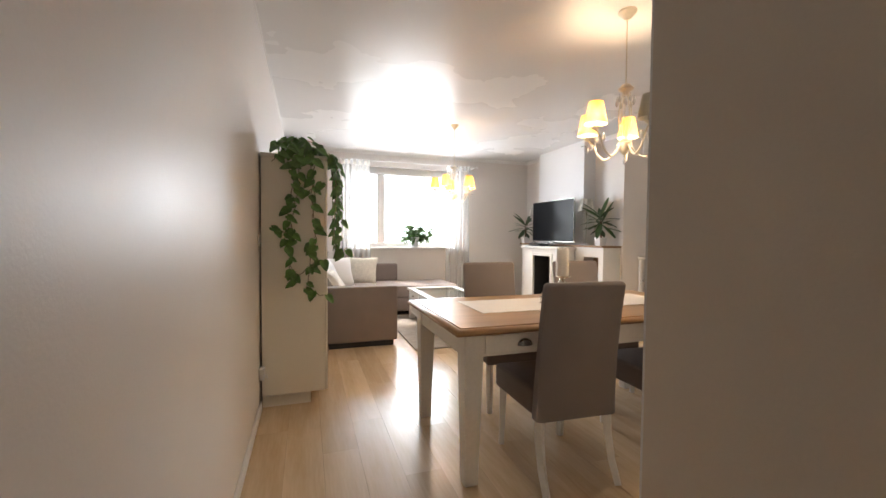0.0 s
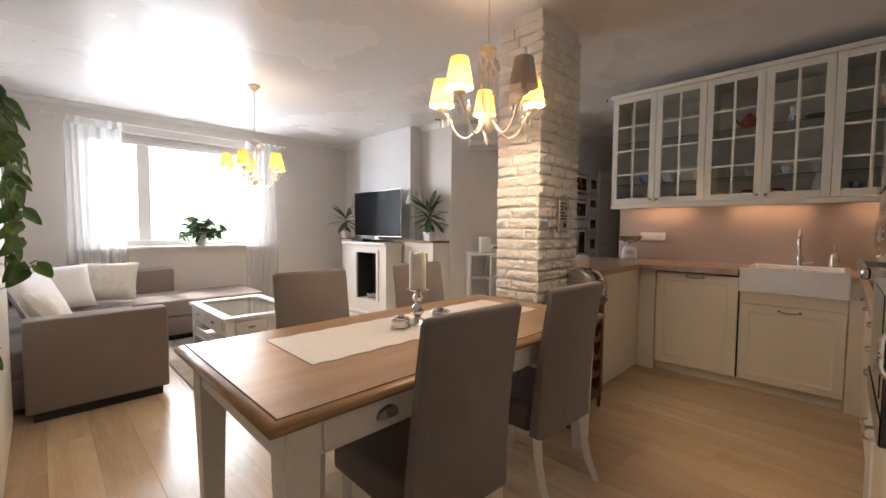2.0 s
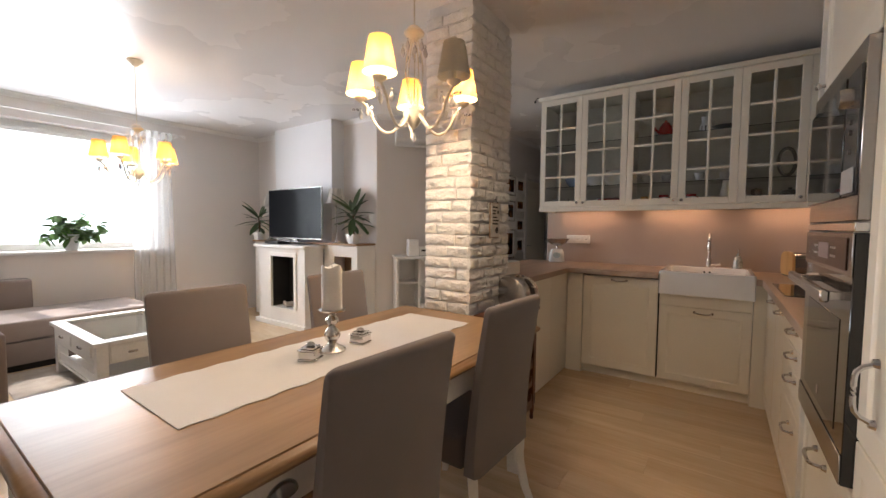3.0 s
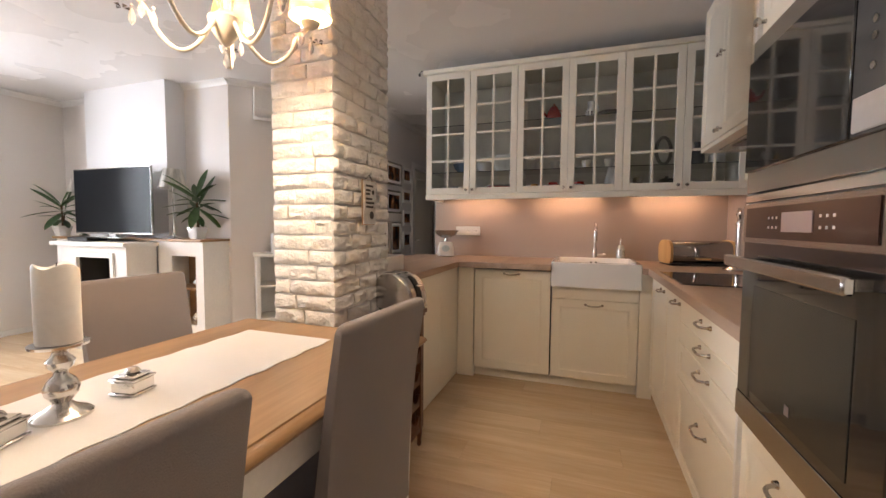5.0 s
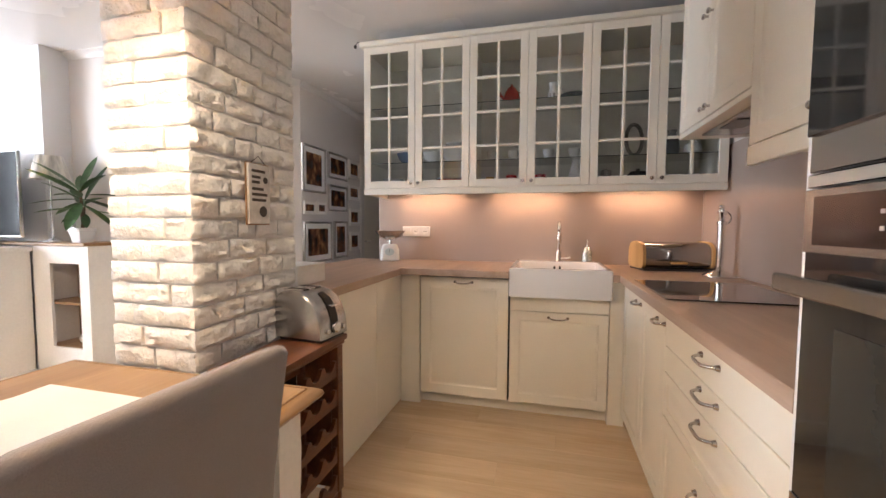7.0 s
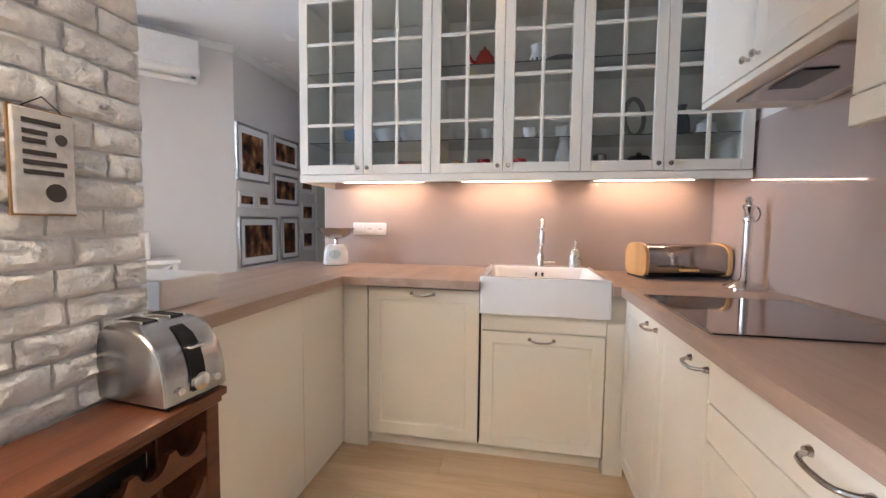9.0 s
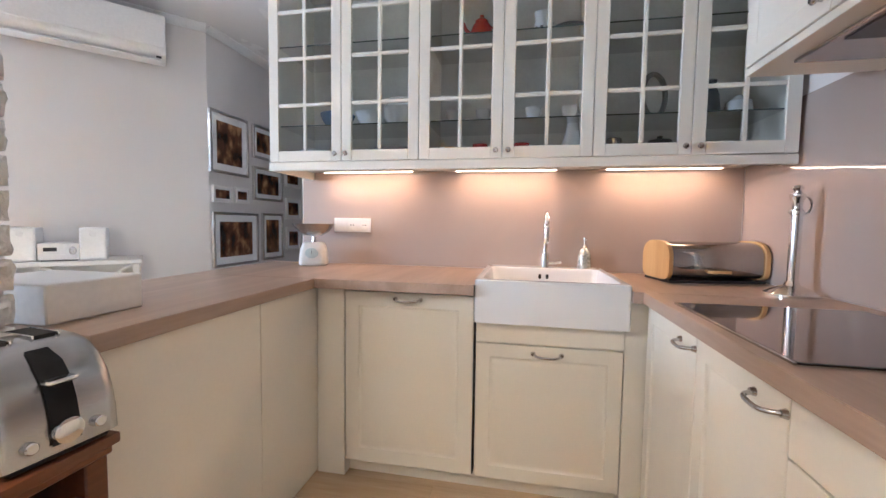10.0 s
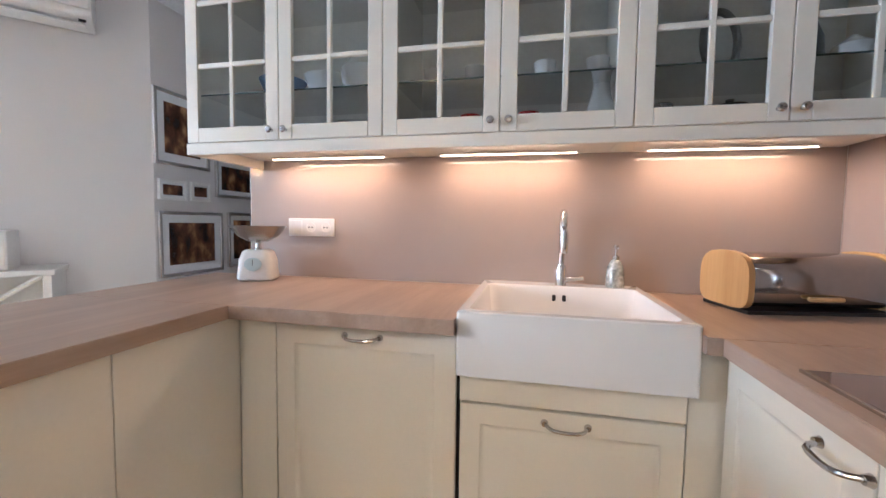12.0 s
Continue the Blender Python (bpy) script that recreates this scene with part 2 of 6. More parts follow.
def tube(points, radius, n=8, bm=None, taper=None):
    """A round bar along a run of points."""
    bm = bm or bmesh.new()
    pts = [Vector(p) for p in points]
    rings = []
    for i, p in enumerate(pts):
        d = (pts[min(i + 1, len(pts) - 1)] - pts[max(i - 1, 0)]).normalized()
        a = d.cross(Vector((0, 0, 1)))
        if a.length < 1e-3:
            a = d.cross(Vector((1, 0, 0)))
        a.normalize()
        b = d.cross(a)
        r = radius if taper is None else radius * (1 + (taper - 1) * i / (len(pts) - 1))
        rings.append([bm.verts.new(p + r * (math.cos(2 * math.pi * k / n) * a + math.sin(2 * math.pi * k / n) * b)) for k in range(n)])
    for a, b in zip(rings, rings[1:]):
        for k in range(n):
            bm.faces.new((a[k], a[(k + 1) % n], b[(k + 1) % n], b[k]))
    bm.faces.new(rings[0][::-1])
    bm.faces.new(rings[-1])
    return bm


def prism(outline, z0, z1, bm=None):
    """An upright block over a plan outline."""
    bm = bm or bmesh.new()
    lo = [bm.verts.new((x, y, z0)) for x, y in outline]
    hi = [bm.verts.new((x, y, z1)) for x, y in outline]
    k = len(outline)
    bm.faces.new(lo[::-1])
    bm.faces.new(hi)
    for i in range(k):
        bm.faces.new((lo[i], lo[(i + 1) % k], hi[(i + 1) % k], hi[i]))
    return bm


def sheet(corners):
    """One thin pane from its four corners."""
    bm = bmesh.new()
    bm.faces.new([bm.verts.new(c) for c in corners])
    return bm


def finish(bm, name, mat, smooth=40):
    bmesh.ops.recalc_face_normals(bm, faces=bm.faces)
    me = bpy.data.meshes.new(name)
    bm.to_mesh(me)
    bm.free()
    me.materials.append(mat)
    if smooth:
        for p in me.polygons:
            p.use_smooth = True
        me.set_sharp_from_angle(angle=radians(smooth))
    return me


def part(name, bm, mat, parent, label="", smooth=40):
    ob = new(name, finish(bm, name, mat, smooth))
    ob.parent = parent
    return tagged(ob, label)


def piece(name, me, parent, m=None, label=""):
    """One more object on an existing mesh, under its thing."""
    ob = new(name, me)
    ob.parent = parent
    if m is not None:
        ob.matrix_basis = m
    return tagged(ob, label)


def thing(name, m, label, category, group="", kind=""):
    ob = new(name)
    ob.empty_display_size = 0.1
    ob.matrix_basis = m
    return tagged(ob, label, category, group, kind)


def single(name, bm, mat, label, category="", group="", kind="", m=None, smooth=40):
    ob = new(name, finish(bm, name, mat, smooth))
    if m is not None:
        ob.matrix_basis = m
    return tagged(ob, label, category, group, kind)


def panel(w, h, t=0.019, frame_w=0.058, x=0.0, z=0.0, bm=None, flat=False):
    """A framed door front: x to the side, z up, front at y = 0 looking to -y."""
    bm = bm or bmesh.new()
    g = 0.0015
    rings = [(g, t), (g, 0.002), (g + 0.002, 0.0)]
    if not flat:
        f = min(frame_w, h * 0.22)
        rings += [(f, 0.0), (f + 0.004, 0.004), (f + 0.010, 0.0065), (f + 0.016, 0.0065), (f + 0.034, 0.0015)]
    loops = []
    for i, y in rings:
        loops.append([bm.verts.new(c) for c in ((x + i, y, z + i), (x + w - i, y, z + i), (x + w - i, y, z + h - i), (x + i, y, z + h - i))])
    for a, b in zip(loops, loops[1:]):
        for k in range(4):
            bm.faces.new((a[k], a[(k + 1) % 4], b[(k + 1) % 4], b[k]))
    bm.faces.new(loops[-1])
    bm.faces.new(loops[0][::-1])
    return bm


def bow_handle(x, z, length=0.115, upright=False, out=0.034):
    """A bow handle with round feet, in front of the plane y = 0."""
    bm = bmesh.new()
    pts = []
    for i in range(13):
        s = i / 12 * 2 - 1
        y = -out * (1 - abs(s) ** 6)
        w = s * length / 2 * (1 - 0.06 * (1 - abs(s)))
        pts.append((x, y, z + w) if upright else (x + w, y, z - 0.006 * (1 - s * s)))
    tube(pts, 0.0052, 8, bm)
    for s in (-1, 1):
        c = (x, 0, z + s * length / 2) if upright else (x + s * length / 2, 0, z)
        r = bmesh.ops.create_cone(bm, cap_ends=True, segments=12, radius1=0.0105, radius2=0.0075, depth=0.010)
        for v in r["verts"]:
            v.co = Vector((c[0] + v.co.x, -0.005 - v.co.z, c[2] + v.co.y))
    return bm


def knob(x, z):
    bm = lathe([(0.006, 0), (0.005, 0.010), (0.011, 0.016), (0.0125, 0.021), (0.009, 0.026), (0.0, 0.027)], 14)
    for v in bm.verts:
        v.co = Vector((x + v.co.x, -v.co.z, z + v.co.y))
    return bm


CEILING_Z = 2.63
XW, YN, XT, YJ = -0.02, 7.68, 4.37, 5.14
CORNER = (5.37, 4.205)
XK, YK = 5.00, 0.77


# ---- the large structure ----
def wall(name, rows, label, mat=WALL):
    return single(name, boxes(*rows), mat, label, "wall", kind="structure", smooth=0)


wall("wall_west", [(XW - 0.15, XW, -1.6, YN + 0.3, 0, CEILING_Z)], "greige satin painted wall beside the hall and sofa")
WX0, WX1, WZ0, WZ1 = 0.94, 2.86, 0.995, 2.38
wall("wall_north", [(XW, WX0, YN, YN + 0.3, 0, CEILING_Z), (WX1, XT + 0.15, YN, YN + 0.3, 0, CEILING_Z),
                    (WX0, WX1, YN, YN + 0.3, 0, WZ0), (WX0, WX1, YN, YN + 0.3, WZ1, CEILING_Z)], "greige painted wall with the window opening")
wall("wall_east", [(XT, XT + 0.15, YJ, YN, 0, CEILING_Z)], "greige painted wall behind the fireplace cabinet")
wall("chimney_breast", [(4.17, XT, 5.725, 6.93, 0, CEILING_Z)], "pale painted chimney breast behind the television", BREAST)
dx, dy = CORNER[0] - XT, CORNER[1] - YJ
dl = math.hypot(dx, dy)
single("wall_diagonal", prism([(XT, YJ), CORNER, (CORNER[0] + 0.15, CORNER[1] + 0.15), (XT + 0.15, YJ + 0.01)], 0, CEILING_Z), WALL,
       "greige painted slanting wall with the air conditioner", "wall", kind="structure", smooth=0)
wall("wall_gallery", [(CORNER[0], 6.76, CORNER[1], CORNER[1] + 0.15, 0, CEILING_Z), (6.76, 7.60, CORNER[1], CORNER[1] + 0.15, 2.05, CEILING_Z),
                      (7.60, 8.3, CORNER[1], CORNER[1] + 0.15, 0, CEILING_Z)], "greige painted corridor wall hung with pictures")
wall("wall_corridor_end", [(8.3, 8.45, 3.0, CORNER[1] + 0.15, 0, CEILING_Z)], "greige painted end wall of the corridor")
wall("wall_kitchen_back", [(XK, XK + 0.12, YK, 3.21, 0, CEILING_Z)], "painted wall behind the sink run")
wall("wall_corridor_south", [(XK + 0.12, 8.3, 3.06, 3.21, 0, CEILING_Z)], "painted corridor wall")
wall("wall_south", [(1.06, XK + 0.12, YK - 0.15, YK, 0, CEILING_Z)], "painted wall behind the hob")
wall("wall_hall", [(0.977, 1.08, -1.6, 1.415, 0, CEILING_Z)], "painted hall wall with a corner, dim warm light in its colour", WALL_WARM_DIM)
wall("wall_hall_end", [(XW, 0.977, -1.75, -1.6, 0, CEILING_Z)], "painted wall closing the hall")
single("ceiling", boxes((XW - 0.15, 8.45, -1.75, YN + 0.3, CEILING_Z, CEILING_Z + 0.15)), CEIL, "white satin stretched ceiling that mirrors the window", "ceiling", kind="structure", smooth=0)
floor = single("floor", boxes((XW - 0.15, 8.45, -1.75, YN + 0.3, -0.16, -0.008)), GAP, "pale oak laminate plank floor", "floor", kind="structure", smooth=0)
single("ground", boxes((-300, 300, 9.5, 600, -6.2, -6.0)), material("far_ground", (0.16, 0.18, 0.12), 0.9, vary=0.3, scale=0.2), "green ground outside below the window", "ground", kind="structure", smooth=0)


hz = glow("hazy_sky", (0.93, 0.97, 1.0), 1.8)
single("backdrop", boxes((-60, 60, 60.0, 60.2, -6.0, 26.0)), hz, "bright hazy sky and distance outside the window", "backdrop", kind="structure", smooth=0)


def base_run(name, x0, x1, y0, y1):
    return single(name, boxes((x0, x1, y0, y1, 0, 0.062), bevel=0.003), WHITE, "white painted skirting board", "baseboard", kind="structure")


base_run("baseboard", XW, XW + 0.014, -1.6, 3.695)
base_run("baseboard", XW, 3.98, YN - 0.014, YN)
base_run("baseboard", CORNER[0] + 0.06, 6.67, CORNER[1] - 0.014, CORNER[1])


def cove(name, a, b, inward):
    """A small hollow moulding under the ceiling, from a to b; inward points into the room."""
    bm = bmesh.new()
    prof = [(0, -0.050), (0.006, -0.050), (0.010, -0.040), (0.022, -0.022), (0.040, -0.010), (0.050, -0.006), (0.050, 0)]
    ends = []
    for p in (a, b):
        ends.append([bm.verts.new((p[0] + inward[0] * o, p[1] + inward[1] * o, CEILING_Z + z)) for o, z in prof])
    for i in range(len(prof) - 1):
        bm.faces.new((ends[0][i], ends[0][i + 1], ends[1][i + 1], ends[1][i]))
    bm.faces.new(ends[0] + [bm.verts.new((a[0], a[1], CEILING_Z))])
    bm.faces.new(ends[1] + [bm.verts.new((b[0], b[1], CEILING_Z))])
    return single(name, bm, WHITE, "white hollow ceiling moulding", "trim", kind="structure")


cove("trim", (XW, YN), (XT, YN), (0, -1))
cove("trim", (XT, YN), (XT, 6.93), (-1, 0))
cove("trim", (XT, 5.725), (XT, YJ), (-1, 0))
cove("trim", (XT, YJ), CORNER, (dy / dl, -dx / dl))
cove("trim", CORNER, (8.3, CORNER[1]), (0, -1))
single("trim", boxes((XW, XW + 0.010, -1.6, YN, CEILING_Z - 0.012, CEILING_Z)), WHITE, "thin white ceiling edge strip", "trim", kind="structure", smooth=0)
single("trim", boxes((0.977, 1.005, 1.4155, 1.421, 0, CEILING_Z)), WHITE, "white corner bead on the hall wall", "trim", kind="structure", smooth=0)


# ---- kitchen ----
TOP_Z, FRONT_TOP, FOOT = 0.94, 0.884, 0.082


def at_back(y):
    return pose(4.40, y, 0, 0, 0, -90)


def at_right(x, y=1.375):
    return pose(x, y, 0, 0, 0, 180)


def carcass(ob, w, depth, z0, z1, mat=CREAM):
    part("body", boxes((0.0, w, 0.021, depth, z0, z1)), mat, ob, smooth=0)


# dishwasher front and the sink unit
dish = thing("dishwasher_cabinet", at_back(2.655), "cream framed dishwasher front with a nickel bow handle", "cabinet", "kitchen base units")
carcass(dish, 0.598, 0.58, FOOT, 0.895, DARK)
d = part("door", panel(0.591, 0.797, z=0.085, x=0.003, frame_w=0.066), CREAM, dish)
part("handle", bow_handle(0.30, 0.853), PEWTER, d, "nickel bow handle")
sinkcab = thing("sink_cabinet", at_back(2.052), "cream cabinet with a framed door under the ceramic sink", "cabinet", "kitchen base units")
carcass(sinkcab, 0.60, 0.58, FOOT, 0.76)
part("apron_panel", panel(0.60, 0.09, z=0.688, flat=True), CREAM, sinkcab)
d = part("door", panel(0.594, 0.598, z=0.085, x=0.004), CREAM, sinkcab)
part("handle", bow_handle(0.30, 0.650), PEWTER, d, "nickel bow handle")
single("filler_panel", boxes((4.41, 4.98, 2.66, 2.796, 0.0, 0.895), bevel=0.0015), CREAM, "plain cream corner filler panel beside the dishwasher", "panel")
single("filler_panel", boxes((4.41, 4.98, 1.355, 1.450, 0.0, 0.895), bevel=0.0015), CREAM, "narrow cream corner filler beside the sink unit", "panel")
single("plinth", boxes((4.465, 4.48, 1.452, 2.658, 0.0, 0.081)), CREAM, "cream recessed plinth under the sink run", "plinth")

# white ceramic apron sink
sink = thing("apron_sink", at_back(2.055), "white ceramic apron-front single bowl sink", "sink")
bm = bmesh.new()
SX, SD = 0.61, 0.66
rings = [((0.0, SX), (-0.055, SD - 0.06), 0.782, 0.012), ((0.0, SX), (-0.055, SD - 0.06), 0.958, 0.012),
         ((0.004, SX - 0.004), (-0.051, SD - 0.064), 0.962, 0.012), ((0.030, SX - 0.030), (-0.022, SD - 0.16), 0.962, 0.03),
         ((0.036, SX - 0.036), (-0.016, SD - 0.166), 0.954, 0.03), ((0.055, SX - 0.055), (0.01, SD - 0.19), 0.80, 0.05),
         ((0.10, SX - 0.10), (0.05, SD - 0.24), 0.775, 0.05)]


def round_rect(xa, xb, ya, yb, r, z, bm, n=4):
    out = []
    for cx, cy, a0 in ((xb - r, ya + r, -90), (xb - r, yb - r, 0), (xa + r, yb - r, 90), (xa + r, ya + r, 180)):
        for i in range(n + 1):
            a = radians(a0 + 90 * i / n)
            out.append(bm.verts.new((cx + r * math.cos(a), cy + r * math.sin(a), z)))
    return out


loops = [round_rect(*xs, *ys, r, z, bm) for xs, ys, z, r in rings]
for a, b in zip(loops, loops[1:]):
    for k in range(len(a)):
        bm.faces.new((a[k], a[(k + 1) % len(a)], b[(k + 1) % len(a)], b[k]))
bm.faces.new(loops[0][::-1])
bm.faces.new(loops[-1])
part("bowl", bm, CERAM, sink)
bm = lathe([(0.028, 0), (0.028, 0.003), (0.018, 0.004), (0.0, 0.002)], 20, at=(SX / 2, 0.20, 0.776))
part("drain", bm, CHROME, sink, "chrome drain")
for k in (-0.019, 0.019):
    # dark block in place of a hole, its inner shade given as colour
    bm = boxes((SX / 2 + k - 0.007, SX / 2 + k + 0.007, 0.482, 0.489, 0.905, 0.930), bevel=0.003)
    part("overflow_hole", bm, DARK, sink, "dark overflow slot")

# mixer tap
tap = thing("mixer_tap", pose(4.935, 1.742, 0.942), "chrome swan-neck mixer tap behind the sink", "tap")
part("base", lathe([(0.026, 0), (0.026, 0.006), (0.021, 0.012), (0.021, 0.085), (0.017, 0.10)], 20), CHROME, tap)
neck = [(0, 0, 0.095), (0, 0, 0.24)] + [(-0.055 + 0.055 * math.cos(radians(a)), 0, 0.255 + 0.055 * math.sin(radians(a))) for a in range(0, 181, 15)] + [(-0.11, 0, 0.225)]
part("spout", tube(neck, 0.0115, 12), CHROME, tap)
part("spray_head", lathe([(0.014, 0), (0.016, 0.01), (0.016, 0.07), (0.012, 0.085)], 16, at=(-0.11, 0, 0.155)), CHROME, tap)
part("lever", tube([(0, -0.018, 0.045), (0, -0.055, 0.047), (0, -0.085, 0.052)], 0.009, 10), CHROME, tap)

soap = thing("soap_dispenser", pose(4.945, 1.538, 0.94), "mottled silver glass soap dispenser with a pump", "soap dispenser")
part("bottle", lathe([(0.030, 0), (0.034, 0.006), (0.035, 0.03), (0.033, 0.07), (0.030, 0.10), (0.018, 0.125), (0.012, 0.130)], 20),
     material("mottled_glass", (0.55, 0.56, 0.52), 0.15, 0.5, vary=0.5, scale=60, bump=0.4, bump_scale=90), soap)
part("pump", lathe([(0.014, 0.13), (0.014, 0.145), (0.005, 0.147), (0.005, 0.175), (0.010, 0.177), (0.010, 0.186)], 14), CHROME, soap)
part("nozzle", tube([(0, 0, 0.182), (-0.03, 0, 0.182), (-0.04, 0, 0.176)], 0.004, 8), CHROME, soap)

# right-hand run: two doors and drawers
for x, w in ((4.385, 0.444), (3.940, 0.401)):
    c = thing("base_cabinet", at_right(x), "cream framed base cabinet door under the hob", "cabinet", "kitchen base units")
    carcass(c, w, 0.60, FOOT, 0.895)
    d = part("door", panel(w, 0.797, z=0.085), CREAM, c)
    part("handle", bow_handle(w - 0.060, 0.842, 0.105), PEWTER, d, "nickel bow handle")
drawers = thing("drawer_cabinet", at_right(3.538), "cream drawer cabinet with four framed fronts", "cabinet", "kitchen base units")
carcass(drawers, 0.90, 0.60, FOOT, 0.895)
zs = [(0.085, 0.400, 0.408), (0.487, 0.173, 0.632), (0.662, 0.100, 0.735), (0.764, 0.120, 0.842)]
for i, (z, h, grip) in enumerate(zs):
    d = part("drawer_front", panel(0.90, h, z=z, frame_w=0.05, flat=i > 1), CREAM, drawers)
    part("handle", bow_handle(0.435, grip, 0.125), PEWTER, d, "nickel bow handle")
single("plinth", boxes((2.64, 4.41, 1.320, 1.335, 0.0, 0.081)), CREAM, "cream recessed plinth under the hob run", "plinth")

# peninsula
pen = thing("peninsula_cabinet", pose(0, 0, 0), "cream peninsula base cabinet with plain back panels", "cabinet", "kitchen base units")
part("body", boxes((3.43, 4.98, 2.815, 3.36, 0.0, 0.896)), CREAM, pen, smooth=0)
for x0, x1 in ((3.43, 3.9965), (3.9995, 4.409)):
    part("back_panel", boxes((x0, x1, 2.797, 2.814, 0.012, 0.896), bevel=0.001), CREAM, pen)

# worktops, one continuous U
TH = 0.043
top = thing("worktop", pose(0, 0, 0), "brown oak-effect laminate kitchen worktop in three boards", "worktop")
for outline in ([(3.385, 2.762), (4.3235, 2.762), (4.3235, 3.40), (3.385, 3.40)],
                [(4.3245, 3.40), (4.3245, 2.056), (4.94, 2.056), (4.94, 1.446), (4.3245, 1.446), (4.3245, YK + 0.006), (XK - 0.009, YK + 0.006), (XK - 0.009, 3.40)],
                [(2.640, YK + 0.006), (4.3235, YK + 0.006), (4.3235, 1.412), (2.640, 1.412)]):
    bm = prism(outline, TOP_Z - TH, TOP_Z)
    bmesh.ops.bevel(bm, geom=[e for e in bm.edges if abs(e.verts[0].co.z - e.verts[1].co.z) < 1e-4], offset=0.002, segments=2, affect="EDGES")
    part("board", bm, COUNTER, top)

# splashback: lacquered glass
single("splashback", boxes((XK - 0.008, XK - 0.002, YK + 0.008, 3.20, TOP_Z + 0.001, 1.52)), SPLASH, "rose-beige lacquered glass splashback above the sink", "splashback", kind="structure", smooth=0)
single("splashback", boxes((2.640, XK - 0.009, YK, YK + 0.007, TOP_Z + 0.001, 1.72)), SPLASH, "rose-beige lacquered glass splashback behind the hob", "splashback", kind="structure", smooth=0)

# hob
hob = thing("induction_hob", pose(3.822, 1.117, TOP_Z), "black glass induction hob with a steel edge", "hob")
part("glass_top", boxes((-0.29, 0.29, -0.255, 0.255, 0.001, 0.006), bevel=0.0015), BLACKGL, hob)
part("trim", boxes((-0.292, 0.292, 0.2555, 0.262, 0.0005, 0.0065), bevel=0.001), STEEL, hob, "steel front edge")

# wall units with glazed doors
UX, UZ0, UZ1 = 4.562, 1.491, 2.498
UW = 0.3903


def glazed_unit(y):
    """A two-door glazed wall unit whose left side stands at y."""
    u = thing("glazed_wall_cabinet", pose(UX, y, 0, 0, 0, -90), "cream wall cabinet with two muntin-glazed doors over crockery", "cabinet", "glazed wall units")
    w = UW * 2
    part("side", boxes((0.001, 0.019, 0.022, 0.428, UZ0, UZ1)), CREAM, u, smooth=0)
    part("side", boxes((w - 0.019, w - 0.001, 0.022, 0.428, UZ0, UZ1)), CREAM, u, smooth=0)
    part("bottom", boxes((0.019, w - 0.019, 0.022, 0.428, UZ0, UZ0 + 0.018)), CREAM, u, smooth=0)
    part("top", boxes((0.019, w - 0.019, 0.022, 0.428, UZ1 - 0.018, UZ1)), CREAM, u, smooth=0)
    part("back", boxes((0.019, w - 0.019, 0.420, 0.428, UZ0 + 0.018, UZ1 - 0.018)), INSIDE, u, smooth=0)
    for z in (1.675, 2.07):
        sh = part("glass_shelf", sheet(((0.021, 0.05, z + 0.005), (w - 0.021, 0.05, z + 0.005), (w - 0.021, 0.395, z + 0.005), (0.021, 0.395, z + 0.005))), SHELFGL, u, "clear glass shelf", smooth=0)
        part("polished_edge", boxes((0.021, w - 0.021, 0.047, 0.0495, z, z + 0.005)), EDGEGL, sh, "dark green glass edge", smooth=0)
    for i in (0, 1):
        x0 = i * UW
        f, h = 0.052, UZ1 - UZ0
        bm = bmesh.new()
        for r in ((x0 + 0.0015, x0 + f, 0, 0.019, UZ0, UZ1), (x0 + UW - f, x0 + UW - 0.0015, 0, 0.019, UZ0, UZ1),
                  (x0 + f, x0 + UW - f, 0, 0.019, UZ0, UZ0 + f), (x0 + f, x0 + UW - f, 0, 0.019, UZ1 - f, UZ1)):
            box(bm, *r, bevel=0.002)
        door = part("door", bm, CREAM, u)
        xa, xb, za, zb = x0 + f, x0 + UW - f, UZ0 + f, UZ1 - f
        mid = (xa + xb) / 2
        part("muntin", boxes((mid - 0.009, mid + 0.009, 0.002, 0.014, za, zb), bevel=0.003), CREAM, door)
        ph = (zb - za) / 4
        for k in (1, 2, 3):
            part("muntin", boxes((xa, xb, 0.003, 0.013, za + k * ph - 0.009, za + k * ph + 0.009), bevel=0.003), CREAM, door)
        for k in range(4):
            for (pa, pb) in ((xa, mid - 0.009), (mid + 0.009, xb)):
                zl, zh = za + k * ph + 0.009 * (k > 0), za + (k + 1) * ph - 0.009 * (k < 3)
                p = part("pane", sheet(((pa, 0.013, zl), (pb, 0.013, zl), (pb, 0.013, zh), (pa, 0.013, zh))), CABGL, door, smooth=0)
                p.visible_shadow = False
        part("knob", knob(x0 + (UW - 0.028 if i == 0 else 0.028), UZ0 + 0.033), PEWTER, door, "nickel knob")
    return u


for k in range(3):
    glazed_unit(3.137 - k * 2 * UW)
single("light_rail", boxes((UX - 0.002, UX + 0.018, 3.137 - 6 * UW, 3.140, 1.446, 1.488), (UX + 0.019, XK - 0.012, 3.122, 3.140, 1.446, 1.488), bevel=0.003), CREAM,
       "cream light rail below the glazed wall units", "trim")
single("cornice", boxes((UX - 0.022, XK - 0.012, 3.137 - 6 * UW, 3.162, 2.501, 2.536), bevel=0.006, seg=2), CREAM, "cream cornice along the top of the wall units", "trim")

cable = thing("loose_cable", pose(4.60, 3.165, 2.537), "short black loose cable lying over the cabinet cornice", "cable")
part("wire", tube([(0.14, -0.06, 0.003), (0.05, -0.01, 0.004), (-0.02, 0.0, 0.010), (-0.045, 0.015, 0.004), (-0.052, 0.03, -0.02)], 0.0032, 6), BLACK, cable)
